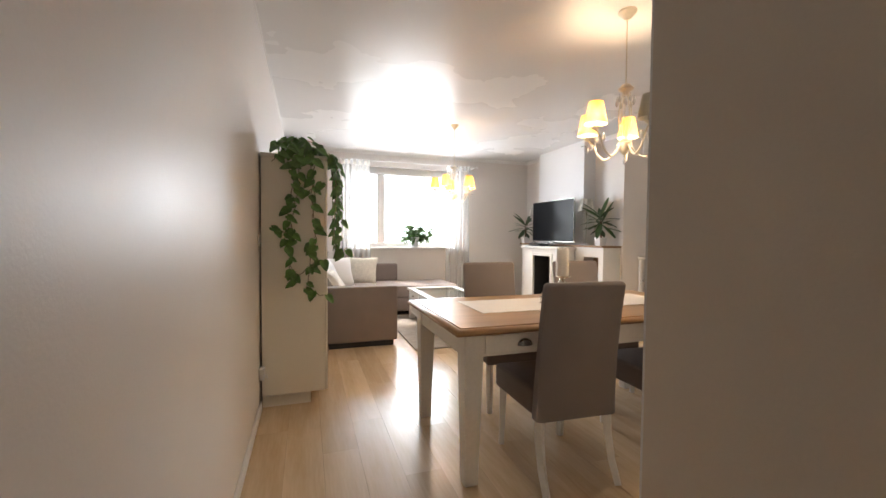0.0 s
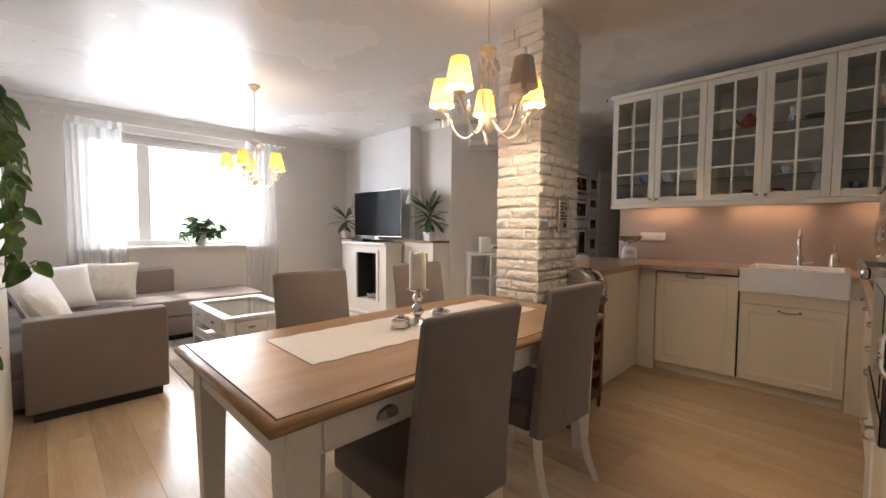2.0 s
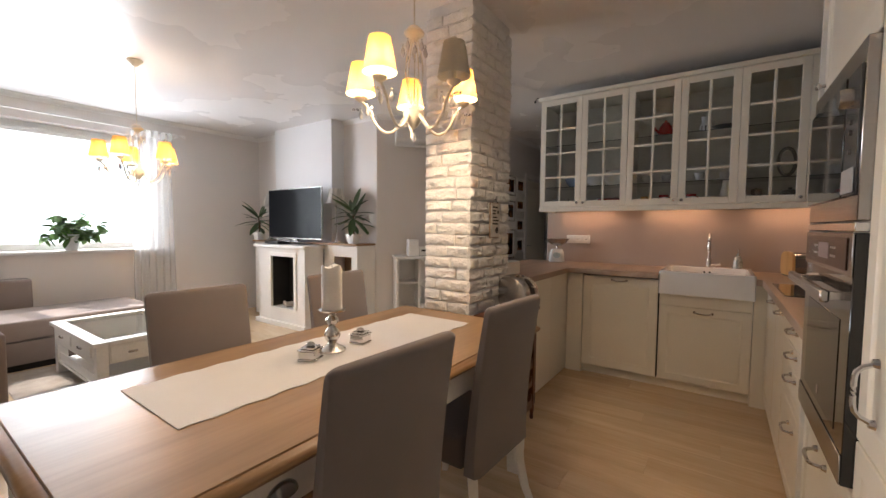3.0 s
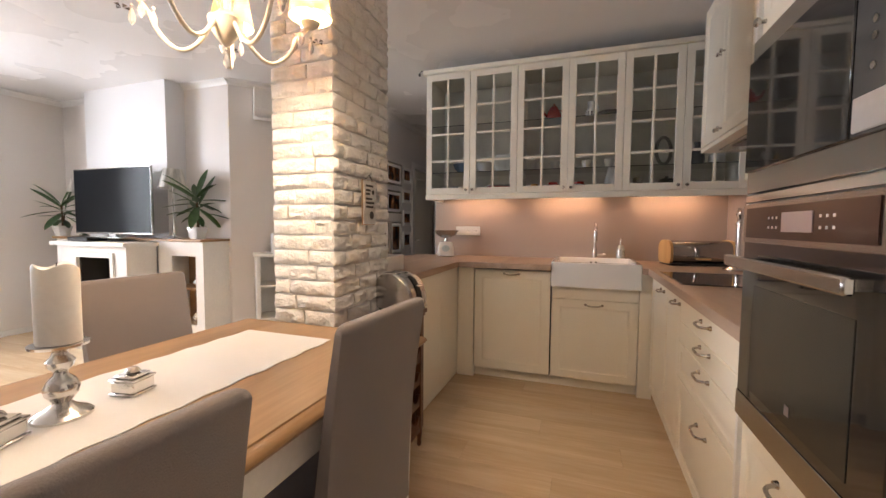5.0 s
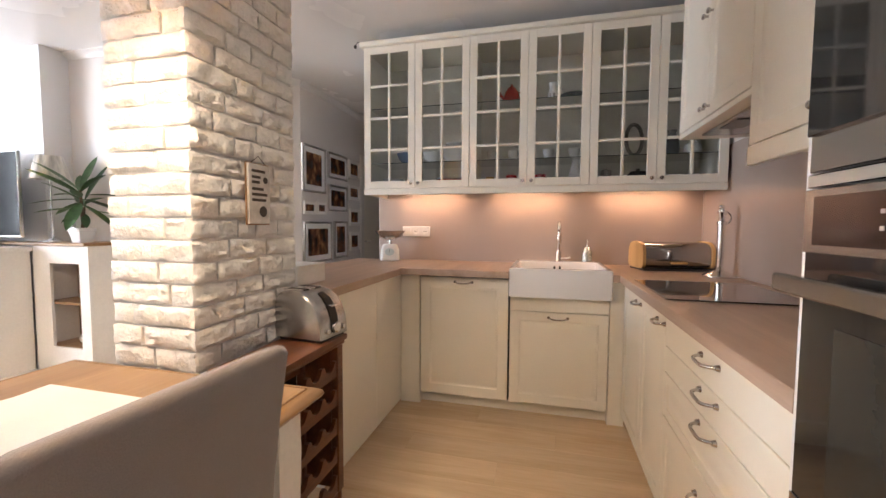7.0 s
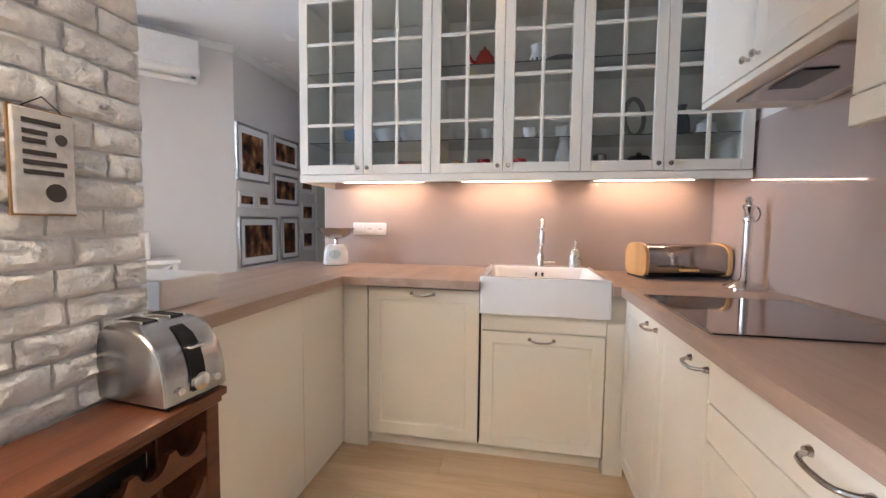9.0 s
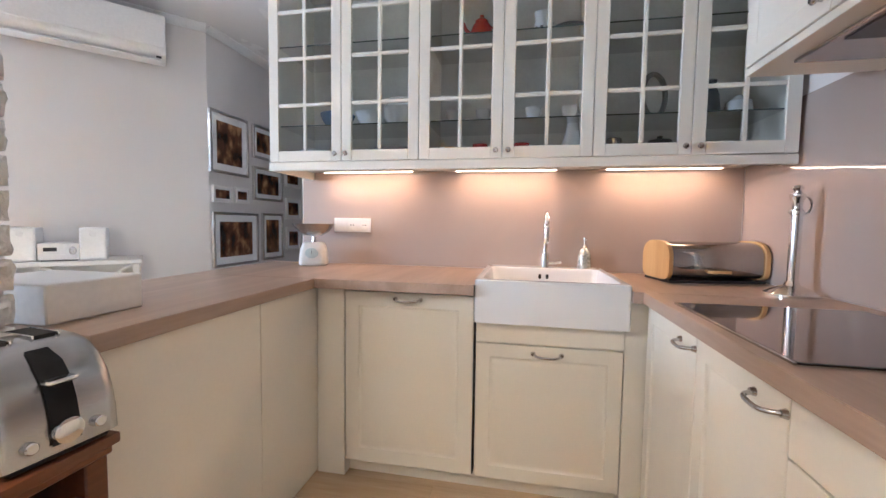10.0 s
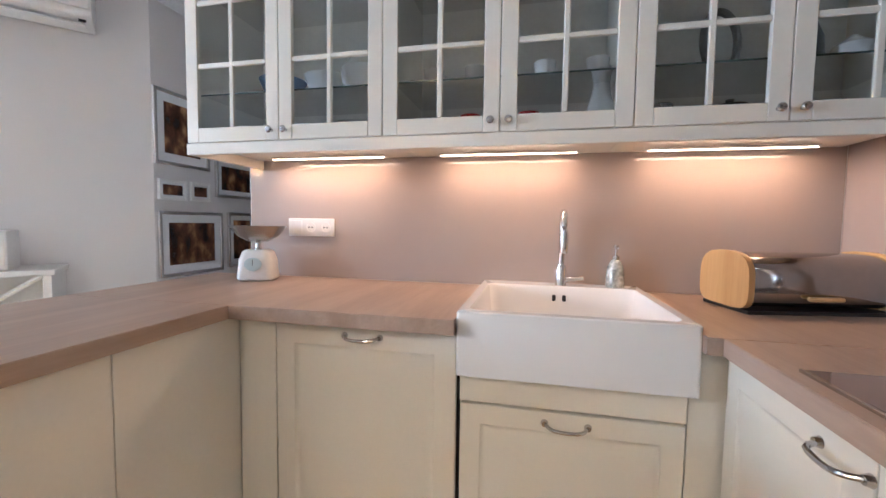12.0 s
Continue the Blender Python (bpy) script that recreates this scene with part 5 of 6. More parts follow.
part("spout", tube([(-0.02, 0.05, 0.045), (-0.03, 0.075, 0.07), (-0.035, 0.09, 0.105)], 0.011, 8, taper=0.7), RED, t)
t = crock("jug", [(0.035, 0), (0.045, 0.02), (0.042, 0.06), (0.030, 0.09), (0.034, 0.135), (0.030, 0.135), (0.0, 0.02)], 1.80, S2, CERAM, "white jug with dark speckles on a glass shelf", "jug")
part("pattern", lathe([(0.0455, 0.022), (0.0435, 0.058)], 10), SMOKE, t)
handle_on(t, 0.04, 0.11, 0.035, 0.03, CERAM)
t = crock("bowl", [(r * 0.95, z * 0.55) for r, z in bowl_p], 1.67, S2, SMOKE, "grey shallow bowl on a glass shelf", "bowl")
for y in (2.22, 2.07, 1.83, 1.66):
    sc = crock("saucer", [(0.03, 0), (0.062, 0.008), (0.064, 0.011), (0.03, 0.005), (0, 0.005)], y, S1, CERAM, "white saucer on a glass shelf", "saucer", x=4.72)
    cu = crock("teacup", [(0.018, 0), (0.022, 0.004), (0.034, 0.03), (0.037, 0.058), (0.035, 0.058), (0.03, 0.03), (0, 0.01)], y, S1 + 0.0115, CERAM, "white teacup standing on a saucer", "cup", x=4.72)
    handle_on(cu, 0.015, 0.048, 0.032, 0.02, CERAM)
for y in (2.08, 1.88):
    cu = crock("mug", [(0.035, 0), (0.037, 0.004), (0.037, 0.07), (0.034, 0.07), (0.033, 0.008), (0, 0.008)], y, S0, RED, "red and white mug in the wall cabinet", "cup", x=4.70)
    part("band", lathe([(0.0375, 0.02), (0.0375, 0.05)], 20), CERAM, cu)
    handle_on(cu, 0.015, 0.055, 0.036, 0.022, RED)
crock("candle_jar", [(0.03, 0), (0.032, 0.05), (0.028, 0.06), (0, 0.06)], 2.23, S0, material("amber_wax", (0.75, 0.42, 0.10), 0.3), "amber candle jar in the wall cabinet", "candle jar", x=4.70)
crock("bottle_jug", [(0.035, 0), (0.05, 0.01), (0.048, 0.08), (0.03, 0.14), (0.022, 0.20), (0.026, 0.215), (0, 0.215)], 1.64, S0, CERAM, "tall white ceramic bottle in the wall cabinet", "bottle")
crock("canister", [(0.035, 0), (0.035, 0.09), (0.03, 0.095), (0.01, 0.10), (0, 0.105)], 1.45, S0, STEEL, "dark metal canister in the wall cabinet", "canister")
t = crock("kettle", [(0.05, 0), (0.07, 0.02), (0.07, 0.05), (0.05, 0.08), (0.012, 0.085), (0.012, 0.10), (0, 0.10)], 1.25, S0, SMOKE, "dark metal kettle in the wall cabinet", "kettle")
handle_on(t, 0.02, 0.07, 0.065, 0.03, SMOKE)
num = thing("oval_trivet", pose(4.80, 1.272, S1), "grey oval ring ornament leaning in the cabinet", "ornament")
part("ring", tube([(0.02 * math.sin(radians(a)), 0.050 * math.cos(radians(a)), 0.128 + 0.105 * math.sin(radians(a))) for a in range(0, 361, 15)], 0.0125, 8), material("grey_metal", (0.22, 0.22, 0.22), 0.4, 0.6), num)
crock("vase", [(0.03, 0), (0.045, 0.04), (0.04, 0.10), (0.022, 0.15), (0.028, 0.17), (0, 0.17)], 1.05, S1, SMOKE, "dark grey vase on a glass shelf", "vase")
crock("teapot", [(0.035, 0), (0.055, 0.03), (0.05, 0.07), (0.02, 0.09), (0.01, 0.10), (0, 0.102)], 0.93, S1, CERAM, "white patterned teapot on a glass shelf", "teapot")


# ---- pictures on the corridor wall ----
def photo(name, tone):
    """A dim sepia city-at-night photograph as plain streaks and lights."""
    m = bpy.data.materials.new(name)
    m.use_nodes = True
    n, l = m.node_tree.nodes, m.node_tree.links
    p = n["Principled BSDF"]
    p.inputs["Roughness"].default_value = 0.25
    co, mp = n.new("ShaderNodeTexCoord"), n.new("ShaderNodeMapping")
    mp.inputs["Scale"].default_value = (14, 14, 9)
    mp.inputs["Location"].default_value = (tone * 7.3, 0, tone * 3.1)
    l.new(co.outputs["Object"], mp.inputs[0])
    a, b = n.new("ShaderNodeTexNoise"), n.new("ShaderNodeTexVoronoi")
    a.inputs["Scale"].default_value, a.inputs["Detail"].default_value = 0.8, 6
    b.inputs["Scale"].default_value = 3.0
    l.new(mp.outputs[0], a.inputs["Vector"])
    l.new(mp.outputs[0], b.inputs["Vector"])
    ramp = n.new("ShaderNodeValToRGB")
    e = ramp.color_ramp.elements
    e[0].position, e[0].color = 0.36, (0.020, 0.010, 0.007, 1)
    e[1].position, e[1].color = 0.68, (0.50, 0.26, 0.12, 1)
    mid = ramp.color_ramp.elements.new(0.53)
    mid.color = (0.14, 0.058, 0.030, 1)
    l.new(a.outputs[0], ramp.inputs[0])
    l.new(ramp.outputs[0], p.inputs["Base Color"])
    return m


PICS = [(5.365, 5.8, 1.56, 2.04), (5.387, 5.6, 1.333, 1.466), (5.634, 5.808, 1.337, 1.47), (5.38, 5.916, 0.825, 1.26), (5.86, 6.3, 1.748, 2.038), (6.355, 6.62, 1.807, 2.027),
        (5.863, 6.292, 1.379, 1.677), (6.35, 6.615, 1.537, 1.719), (6.36, 6.62, 1.217, 1.428), (5.977, 6.293, 0.837, 1.268), (6.365, 6.614, 0.902, 1.137)]
for i, (x0, x1, z0, z1) in enumerate(PICS):
    f = thing("framed_picture", pose(x0, CORNER[1] - 0.003, z0), "silver-framed sepia city photograph with a white mount", "picture", "gallery pictures")
    w, h = x1 - x0, z1 - z0
    t = 0.022 if w > 0.3 else 0.016
    bm = boxes((0, t, -0.024, 0, 0, h), (w - t, w, -0.024, 0, 0, h), (t, w - t, -0.024, 0, 0, t), (t, w - t, -0.024, 0, h - t, h), bevel=0.003)
    part("frame", bm, SILVER if w > 0.3 else LACQ, f, "silver frame" if w > 0.3 else "pale frame")
    part("mount", boxes((t, w - t, -0.012, -0.002, t, h - t)), WHITE, f, "white mount", smooth=0)
    q = t + min(w, h) * 0.125
    part("photograph", boxes((q, w - q, -0.0145, -0.0122, q, h - q)), photo("sepia_photo", i + 1.0), f, smooth=0)

cd = thing("door_1", pose(0, 0, 0), "cream panelled corridor door with a wooden frame", "door", kind="structure")
part("door_frame", boxes((6.68, 6.76, CORNER[1] - 0.02, CORNER[1] + 0.05, 0, 2.13), (7.60, 7.68, CORNER[1] - 0.02, CORNER[1] + 0.05, 0, 2.13), (6.76, 7.60, CORNER[1] - 0.02, CORNER[1] + 0.05, 2.05, 2.13), bevel=0.004), LACQ, cd)
dl_ = part("door_leaf", panel(0.836, 2.04, t=0.04, frame_w=0.11), CREAM, cd)
dl_.matrix_basis = pose(6.762, CORNER[1] + 0.02, 0.004)
part("door_handle", tube([(0.06, 0.0, 1.0), (0.06, -0.045, 1.0), (0.16, -0.05, 1.0)], 0.008, 8), CHROME, dl_)

# ---- air conditioner, console and hi-fi on the slanting wall ----
ANG = math.degrees(math.atan2(CORNER[1] - YJ, CORNER[0] - XT))
nrm = Vector(((CORNER[1] - YJ) / dl, -(CORNER[0] - XT) / dl, 0))


def on_diagonal(x, y, off):
    """A pose on the slanting wall beside the point (x, y), that far out of the wall."""
    c = Vector((CORNER[0], CORNER[1], 0))
    p = Vector((x, y, 0))
    p -= nrm * (p - c).dot(nrm)
    p += nrm * off
    return pose(p.x, p.y, 0, 0, 0, ANG)


ac = thing("air_conditioner", on_diagonal(CORNER[0] - 0.70 * dx / dl, CORNER[1] - 0.70 * dy / dl, 0.0), "white split air conditioner high on the slanting wall", "air conditioner")
bm = bmesh.new()
o = [(-0.002, 2.270), (-0.10, 2.270), (-0.165, 2.290), (-0.192, 2.325), (-0.195, 2.525), (-0.18, 2.547), (-0.002, 2.550)]
va = [bm.verts.new((-0.45, y, z)) for y, z in o]
vb = [bm.verts.new((0.45, y, z)) for y, z in o]
bm.faces.new(va)
bm.faces.new(vb[::-1])
for k in range(len(o)):
    bm.faces.new((va[k], vb[k], vb[(k + 1) % len(o)], va[(k + 1) % len(o)]))
bmesh.ops.bevel(bm, geom=list(bm.edges), offset=0.006, segments=2, affect="EDGES")
part("body", bm, WHITE, ac)
part("front_panel", boxes((-0.445, 0.445, -0.202, -0.1955, 2.330, 2.540), bevel=0.003), WHITE, ac)
part("louvre", boxes((-0.42, 0.42, -0.16, -0.06, 2.258, 2.267), bevel=0.002), INSIDE, ac, "grey air outlet flap")
part("status_light", boxes((0.395, 0.425, -0.172, -0.162, 2.271, 2.283)), BLACK, ac)

con = thing("console_cabinet", on_diagonal(CORNER[0] - 0.796 * dx / dl, CORNER[1] - 0.796 * dy / dl, 0.005), "white lattice-front console cabinet under the air conditioner", "console")
part("top", boxes((-0.385, 0.385, -0.355, 0, 0.912, 0.940), bevel=0.004), LACQ, con)
for x in (-0.37, 0.335):
    part("side", boxes((x, x + 0.035, -0.34, -0.005, 0.0, 0.911), bevel=0.003), LACQ, con)
part("divider", boxes((-0.105, -0.083, -0.338, -0.015, 0.30, 0.911)), LACQ, con, smooth=0)
part("back", boxes((-0.334, 0.334, -0.014, -0.006, 0.05, 0.911)), LACQ, con, smooth=0)
for z in (0.62, 0.30):
    part("shelf", boxes((-0.334, -0.106, -0.335, -0.015, z, z + 0.018)), LACQ, con, smooth=0)
part("lower_shelf", boxes((-0.082, 0.334, -0.335, -0.015, 0.30, 0.318)), LACQ, con, smooth=0)
d = part("drawer_front", boxes((-0.333, 0.333, -0.342, -0.32, 0.09, 0.295), bevel=0.004), LACQ, con)
for x in (-0.17, 0.17):
    part("handle", tube([(x - 0.03, -0.342, 0.2), (x - 0.025, -0.36, 0.2), (x + 0.025, -0.36, 0.2), (x + 0.03, -0.342, 0.2)], 0.004, 8), BLACK, d, "black handle")
for z0, z1 in ((0.318, 0.61), (0.62, 0.911)):
    for s in (0, 1):
        a, b = (-0.082, z0 if s else z1), (0.334, z1 if s else z0)
        part("lattice_bar", tube([(a[0], -0.326 - 0.012 * s, a[1]), (b[0], -0.326 - 0.012 * s, b[1])], 0.011, 4), LACQ, con, smooth=0)
hm = on_diagonal(CORNER[0] - 0.796 * dx / dl, CORNER[1] - 0.796 * dy / dl, 0.22)
amp = thing("stereo_receiver", hm @ Matrix.Diagonal((0.72, 1, 1, 1)) @ pose(-0.005, 0, 0.941), "white compact stereo receiver on the console", "stereo")
part("body", boxes((-0.125, 0.125, -0.11, 0.10, 0.006, 0.105), bevel=0.004), WHITE, amp)
bm = lathe([(0.024, 0), (0.022, 0.012), (0, 0.013)], 20)
made = part("volume_dial", bm, STEEL, amp)
made.matrix_basis = pose(0.085, -0.11, 0.06, 90, 0, 0)
part("display", boxes((-0.09, -0.01, -0.1115, -0.1102, 0.058, 0.080)), BLACK, amp, smooth=0)
part("tray_line", boxes((-0.09, 0.04, -0.1115, -0.1102, 0.035, 0.042)), INSIDE, amp, smooth=0)
part("feet", boxes((-0.11, 0.11, -0.09, 0.09, 0.0, 0.0058)), BLACK, amp, smooth=0)
for x in (-0.160, 0.150):
    sp = thing("loudspeaker", hm @ pose(x, 0, 0.941), "small white bookshelf loudspeaker on the console", "loudspeaker", "hi-fi speakers")
    part("cabinet", boxes((-0.062, 0.062, -0.11, 0.10, 0, 0.195), bevel=0.005), WHITE, sp)
    part("grille", boxes((-0.056, 0.056, -0.116, -0.1105, 0.008, 0.187), bevel=0.003), INSIDE, sp, "pale cloth grille")
    made = part("tweeter", lathe([(0.016, 0), (0.014, 0.002), (0, 0.003)], 16), WHITE, sp)
    made.matrix_basis = pose(0, -0.1162, 0.16, 90, 0, 0)


# ---- coffee table, rug, cushions ----
rug = boxes((1.355, 2.84, 4.755, 6.56, 0.001, 0.016), bevel=0.006)
single("rug", rug, RUG, "beige shaggy rug under the coffee table", "rug")
ct = thing("coffee_table", pose(2.025, 5.795, 0.016), "white coffee table with an inset glass top and drawers", "coffee table")
CX, CY, CZ = 0.37, 0.57, 0.435
part("top_frame", boxes((-CX, -CX + 0.09, -CY, CY, CZ - 0.03, CZ), (CX - 0.09, CX, -CY, CY, CZ - 0.03, CZ), (-CX + 0.09, CX - 0.09, -CY, -CY + 0.09, CZ - 0.03, CZ), (-CX + 0.09, CX - 0.09, CY - 0.09, CY, CZ - 0.03, CZ), bevel=0.003), LACQ, ct)
part("glass_top", sheet(((-CX + 0.0905, -CY + 0.0905, CZ - 0.004), (CX - 0.0905, -CY + 0.0905, CZ - 0.004), (CX - 0.0905, CY - 0.0905, CZ - 0.004), (-CX + 0.0905, CY - 0.0905, CZ - 0.004))), CABGL, ct, "clear glass inset", smooth=0)
part("display_tray", boxes((-CX + 0.03, CX - 0.03, -CY + 0.03, CY - 0.03, CZ - 0.060, CZ - 0.045)), LACQ, ct, smooth=0)
for sx in (-1, 1):
    for sy in (-1, 1):
        part("leg", boxes((sx * (CX - 0.06) - 0.035, sx * (CX - 0.06) + 0.035, sy * (CY - 0.06) - 0.035, sy * (CY - 0.06) + 0.035, 0, CZ - 0.031), bevel=0.003), LACQ, ct)
for sx in (-1, 1):
    part("apron", boxes((sx * (CX - 0.032) - 0.009, sx * (CX - 0.032) + 0.009, -CY + 0.096, CY - 0.096, CZ - 0.17, CZ - 0.031), bevel=0.002), LACQ, ct)
for sy in (-1, 1):
    part("apron", boxes((-CX + 0.096, CX - 0.096, sy * (CY - 0.032) - 0.009, sy * (CY - 0.032) + 0.009, CZ - 0.17, CZ - 0.031), bevel=0.002), LACQ, ct)
    for x0, x1 in ((-CX + 0.104, -0.006), (0.006, CX - 0.104)):
        f = part("end_drawer", boxes((x0, x1, sy * (CY - 0.018) - 0.005, sy * (CY - 0.018) + 0.005, CZ - 0.155, CZ - 0.045), bevel=0.002), LACQ, ct)
        part("handle", boxes(((x0 + x1) / 2 - 0.03, (x0 + x1) / 2 + 0.03, sy * (CY - 0.006) - 0.007, sy * (CY - 0.006) + 0.007, CZ - 0.11, CZ - 0.094), bevel=0.004), PEWTER, f, "dark cup handle")
part("lower_shelf", boxes((-CX + 0.03, CX - 0.03, -CY + 0.03, CY - 0.03, 0.09, 0.11)), LACQ, ct, smooth=0)
for sy in (-1, 1):
    d = part("drawer_front", boxes((-CX + 0.010, -CX + 0.022, min(sy * 0.02, sy * 0.46), max(sy * 0.02, sy * 0.46), CZ - 0.125, CZ - 0.034), bevel=0.002), LACQ, ct)
    part("handle", boxes((-CX - 0.004, -CX + 0.0095, sy * 0.24 - 0.04, sy * 0.24 + 0.04, CZ - 0.09, CZ - 0.072), bevel=0.004), PEWTER, d, "dark cup handle")
for sx in (-1, 1):
    part("side_rail", boxes((sx * (CX - 0.045) - 0.006, sx * (CX - 0.045) + 0.006, -CY + 0.096, CY - 0.096, 0.111, 0.18)), LACQ, ct, smooth=0)


def cushion(m, w, h, mat, label, fluff=0.0):
    bm = bmesh.new()
    n = 14
    sides = []
    for s in (-1, 1):
        g = []
        for i in range(n + 1):
            row = []
            for k in range(n + 1):
                u, v = i / n * 2 - 1, k / n * 2 - 1
                bulge = (max(0, (1 - u ** 4) * (1 - v ** 4))) ** 0.6
                pin = 1 - 0.07 * (1 - abs(u)) * abs(v) ** 3 - 0.07 * (1 - abs(v)) * abs(u) ** 3
                j = fluff * random.uniform(-1, 1)
                row.append(bm.verts.new((u * w / 2 * pin + j, s * 0.07 * bulge + j, v * h / 2 * pin + j)))
            g.append(row)
        for i in range(n):
            for k in range(n):
                bm.faces.new((g[i][k], g[i + 1][k], g[i + 1][k + 1], g[i][k + 1]))
        sides.append(g)
    bmesh.ops.remove_doubles(bm, verts=bm.verts, dist=0.0005 + fluff * 2)
    return single("cushion", bm, mat, label, "cushion", "sofa cushions", m=m)


random.seed(3)
cushion(pose(1.065, 6.95, 0.66, -22, 0, -20), 0.50, 0.42, FUR, "fluffy cream cushion on the corner sofa", 0.004)
cushion(pose(0.705, 6.73, 0.66, -24, 0, 18), 0.46, 0.44, LINEN, "white cushion leaning on the sofa back")
cushion(pose(0.545, 6.10, 0.65, -26, 0, 62), 0.50, 0.46, LINEN, "white patterned cushion on the sofa seat")
cushion(pose(0.605, 5.535, 0.62, -32, 0, 80), 0.46, 0.40, FUR, "fluffy cream cushion beside the armrest", 0.004)

# ---- curtains ----
rod = thing("curtain_rod", pose(0, 0, 0), "thin white curtain rod above the window", "curtain rod")
part("rod", tube([(0.62, 7.54, 2.445), (3.24, 7.54, 2.445)], 0.009, 10), WHITE, rod)
for x in (0.62, 3.24):
    part("finial", lathe([(0.0, -0.02), (0.016, -0.01), (0.016, 0.01), (0.0, 0.02)], 12, at=(x, 7.54, 2.445)), WHITE, rod)
for x in (0.70, 3.17):
    part("bracket", boxes((x - 0.008, x + 0.008, 7.54, 7.679, 2.425, 2.436)), WHITE, rod)


def curtain(x0, x1, z0, label):
    c = thing("sheer_curtain", pose(0, 0, 0), label, "curtain", "window curtains")
    bm = bmesh.new()
    n = 96
    cols = []
    for i in range(n + 1):
        u = i / n
        col = []
        for k in range(13):
            v = k / 12
            z = z0 + (2.37 - z0) * v
            y = 7.54 + 0.028 * math.sin(u * 46 + 0.6 * math.sin(v * 3)) * (1.15 - 0.5 * v) + 0.010 * math.sin(u * 17 + v * 4)
            x = x0 + (x1 - x0) * u + 0.02 * math.sin(u * 9 + v * 2.2)
            col.append(bm.verts.new((x, y, z)))
        cols.append(col)
    for a, b in zip(cols, cols[1:]):
        for k in range(12):
            bm.faces.new((a[k], b[k], b[k + 1], a[k + 1]))
    part("sheet", bm, SHEER, c, smooth=180)
    k = 6
    for i in range(k):
        x = x0 + (x1 - x0) * (i + 0.5) / k
        tab = bmesh.new()
        pts = [(7.525, 2.355), (7.526, 2.44), (7.54, 2.458), (7.554, 2.44), (7.555, 2.355)]
        va = [tab.verts.new((x - 0.022, y, z)) for y, z in pts]
        vb = [tab.verts.new((x + 0.022, y, z)) for y, z in pts]
        for j in range(4):
            tab.faces.new((va[j], vb[j], vb[j + 1], va[j + 1]))
        part("tab", tab, SHEER, c)


curtain(0.76, 1.31, 0.46, "white sheer tab-top curtain behind the sofa")
curtain(2.64, 3.11, 0.10, "white sheer patterned tab-top curtain beside the window")


# ---- plants ----
def leaf_mesh(name, length, width, mat, heart=False, curl=0.25, n=7, notch=0.0):
    """A leaf that starts at the origin and runs along +x, folded along its rib."""
    bm = bmesh.new()
    rows_ = []
    for i in range(n + 1):
        s = i / n
        w = width / 2 * (math.sin(math.pi * min(1, s * 1.0)) ** 0.7 if not heart else (max(0.0, (1 - s)) ** 0.62) * min(1, (s + 0.02) * 4.5) ** 0.5 * 1.05)
        if i == n:
            w = 0.0005
        z = -curl * length * s * s
        x = length * s
        back = -0.14 * length * max(0, 1 - s * 4) if heart else 0
        rows_.append([bm.verts.new((x + back, -w, z + w * 0.25)), bm.verts.new((x + back * 0.4, -w * 0.5, z + w * 0.05)), bm.verts.new((x, 0, z)), bm.verts.new((x + back * 0.4, w * 0.5, z + w * 0.05)), bm.verts.new((x + back, w, z + w * 0.25))])
    for a, b in zip(rows_, rows_[1:]):
        for k in range(4):
            bm.faces.new((a[k], a[k + 1], b[k + 1], b[k]))
    return finish(bm, name, mat, 80)


random.seed(11)
pothos = thing("trailing_pothos", Matrix.Translation((0.0, 0.093, 0.205)) @ Matrix.Diagonal((1.115, 1, 0.88, 1)), "trailing green pothos hanging over the tall cabinet", "plant")
part("pot", lathe([(0.06, 1.761), (0.085, 1.765), (0.095, 1.80), (0.098, 1.86), (0.09, 1.86), (0.08, 1.80), (0, 1.79)], 24, at=(0.20, 3.80, 0)), CERAM, pothos, "white pot")
leaves = [leaf_mesh("leaf", l, l * 0.78, LEAF, True, c) for l, c in ((0.092, 0.25), (0.080, 0.35), (0.070, 0.2), (0.056, 0.3), (0.086, 0.1))]


def vine(points, spread, out, dens=0.098):
    """A vine through the points with leaves that hang and face along out."""
    pts = [Vector(p) for p in points]
    fine = []
    for a, b in zip(pts, pts[1:]):
        for k in range(4):
            fine.append(a.lerp(b, k / 4) + Vector((random.uniform(-1, 1) * 0.010, random.uniform(-0.4, 0.4) * 0.008, 0)))
    fine.append(pts[-1])
    part("vine", tube(fine, 0.0028, 5), STEM, pothos)
    total = sum((b - a).length for a, b in zip(fine, fine[1:]))
    n = int(total / (dens * 0.70))
    for k in range(n):
        s = (k + random.random()) / n * (len(fine) - 1)
        i = min(int(s), len(fine) - 2)
        p = fine[i].lerp(fine[i + 1], s - i)
        side = random.choice((-1, 1))
        o = Vector(out)
        across = Vector((0, 0, 1)).cross(o).normalized() * side
        d = (across * random.uniform(0.15, 0.9) + Vector((0, 0, -1)) * random.uniform(0.35, 1.0) + o * random.uniform(0.0, 0.35)).normalized()
        nrm_ = (o + Vector((0, 0, random.uniform(0.1, 0.7))) + across * random.uniform(-0.3, 0.3)).normalized()
        y_ = nrm_.cross(d).normalized()
        z_ = d.cross(y_).normalized()
        m = Matrix(((d.x, y_.x, z_.x), (d.y, y_.y, z_.y), (d.z, y_.z, z_.z))).to_4x4()
        m.translation = p + o * random.uniform(0.006, 0.03)
        piece("leaf", random.choice(leaves), pothos, m @ Matrix.Scale(random.uniform(0.8, 1.1), 4))


TOPZ = 1.80
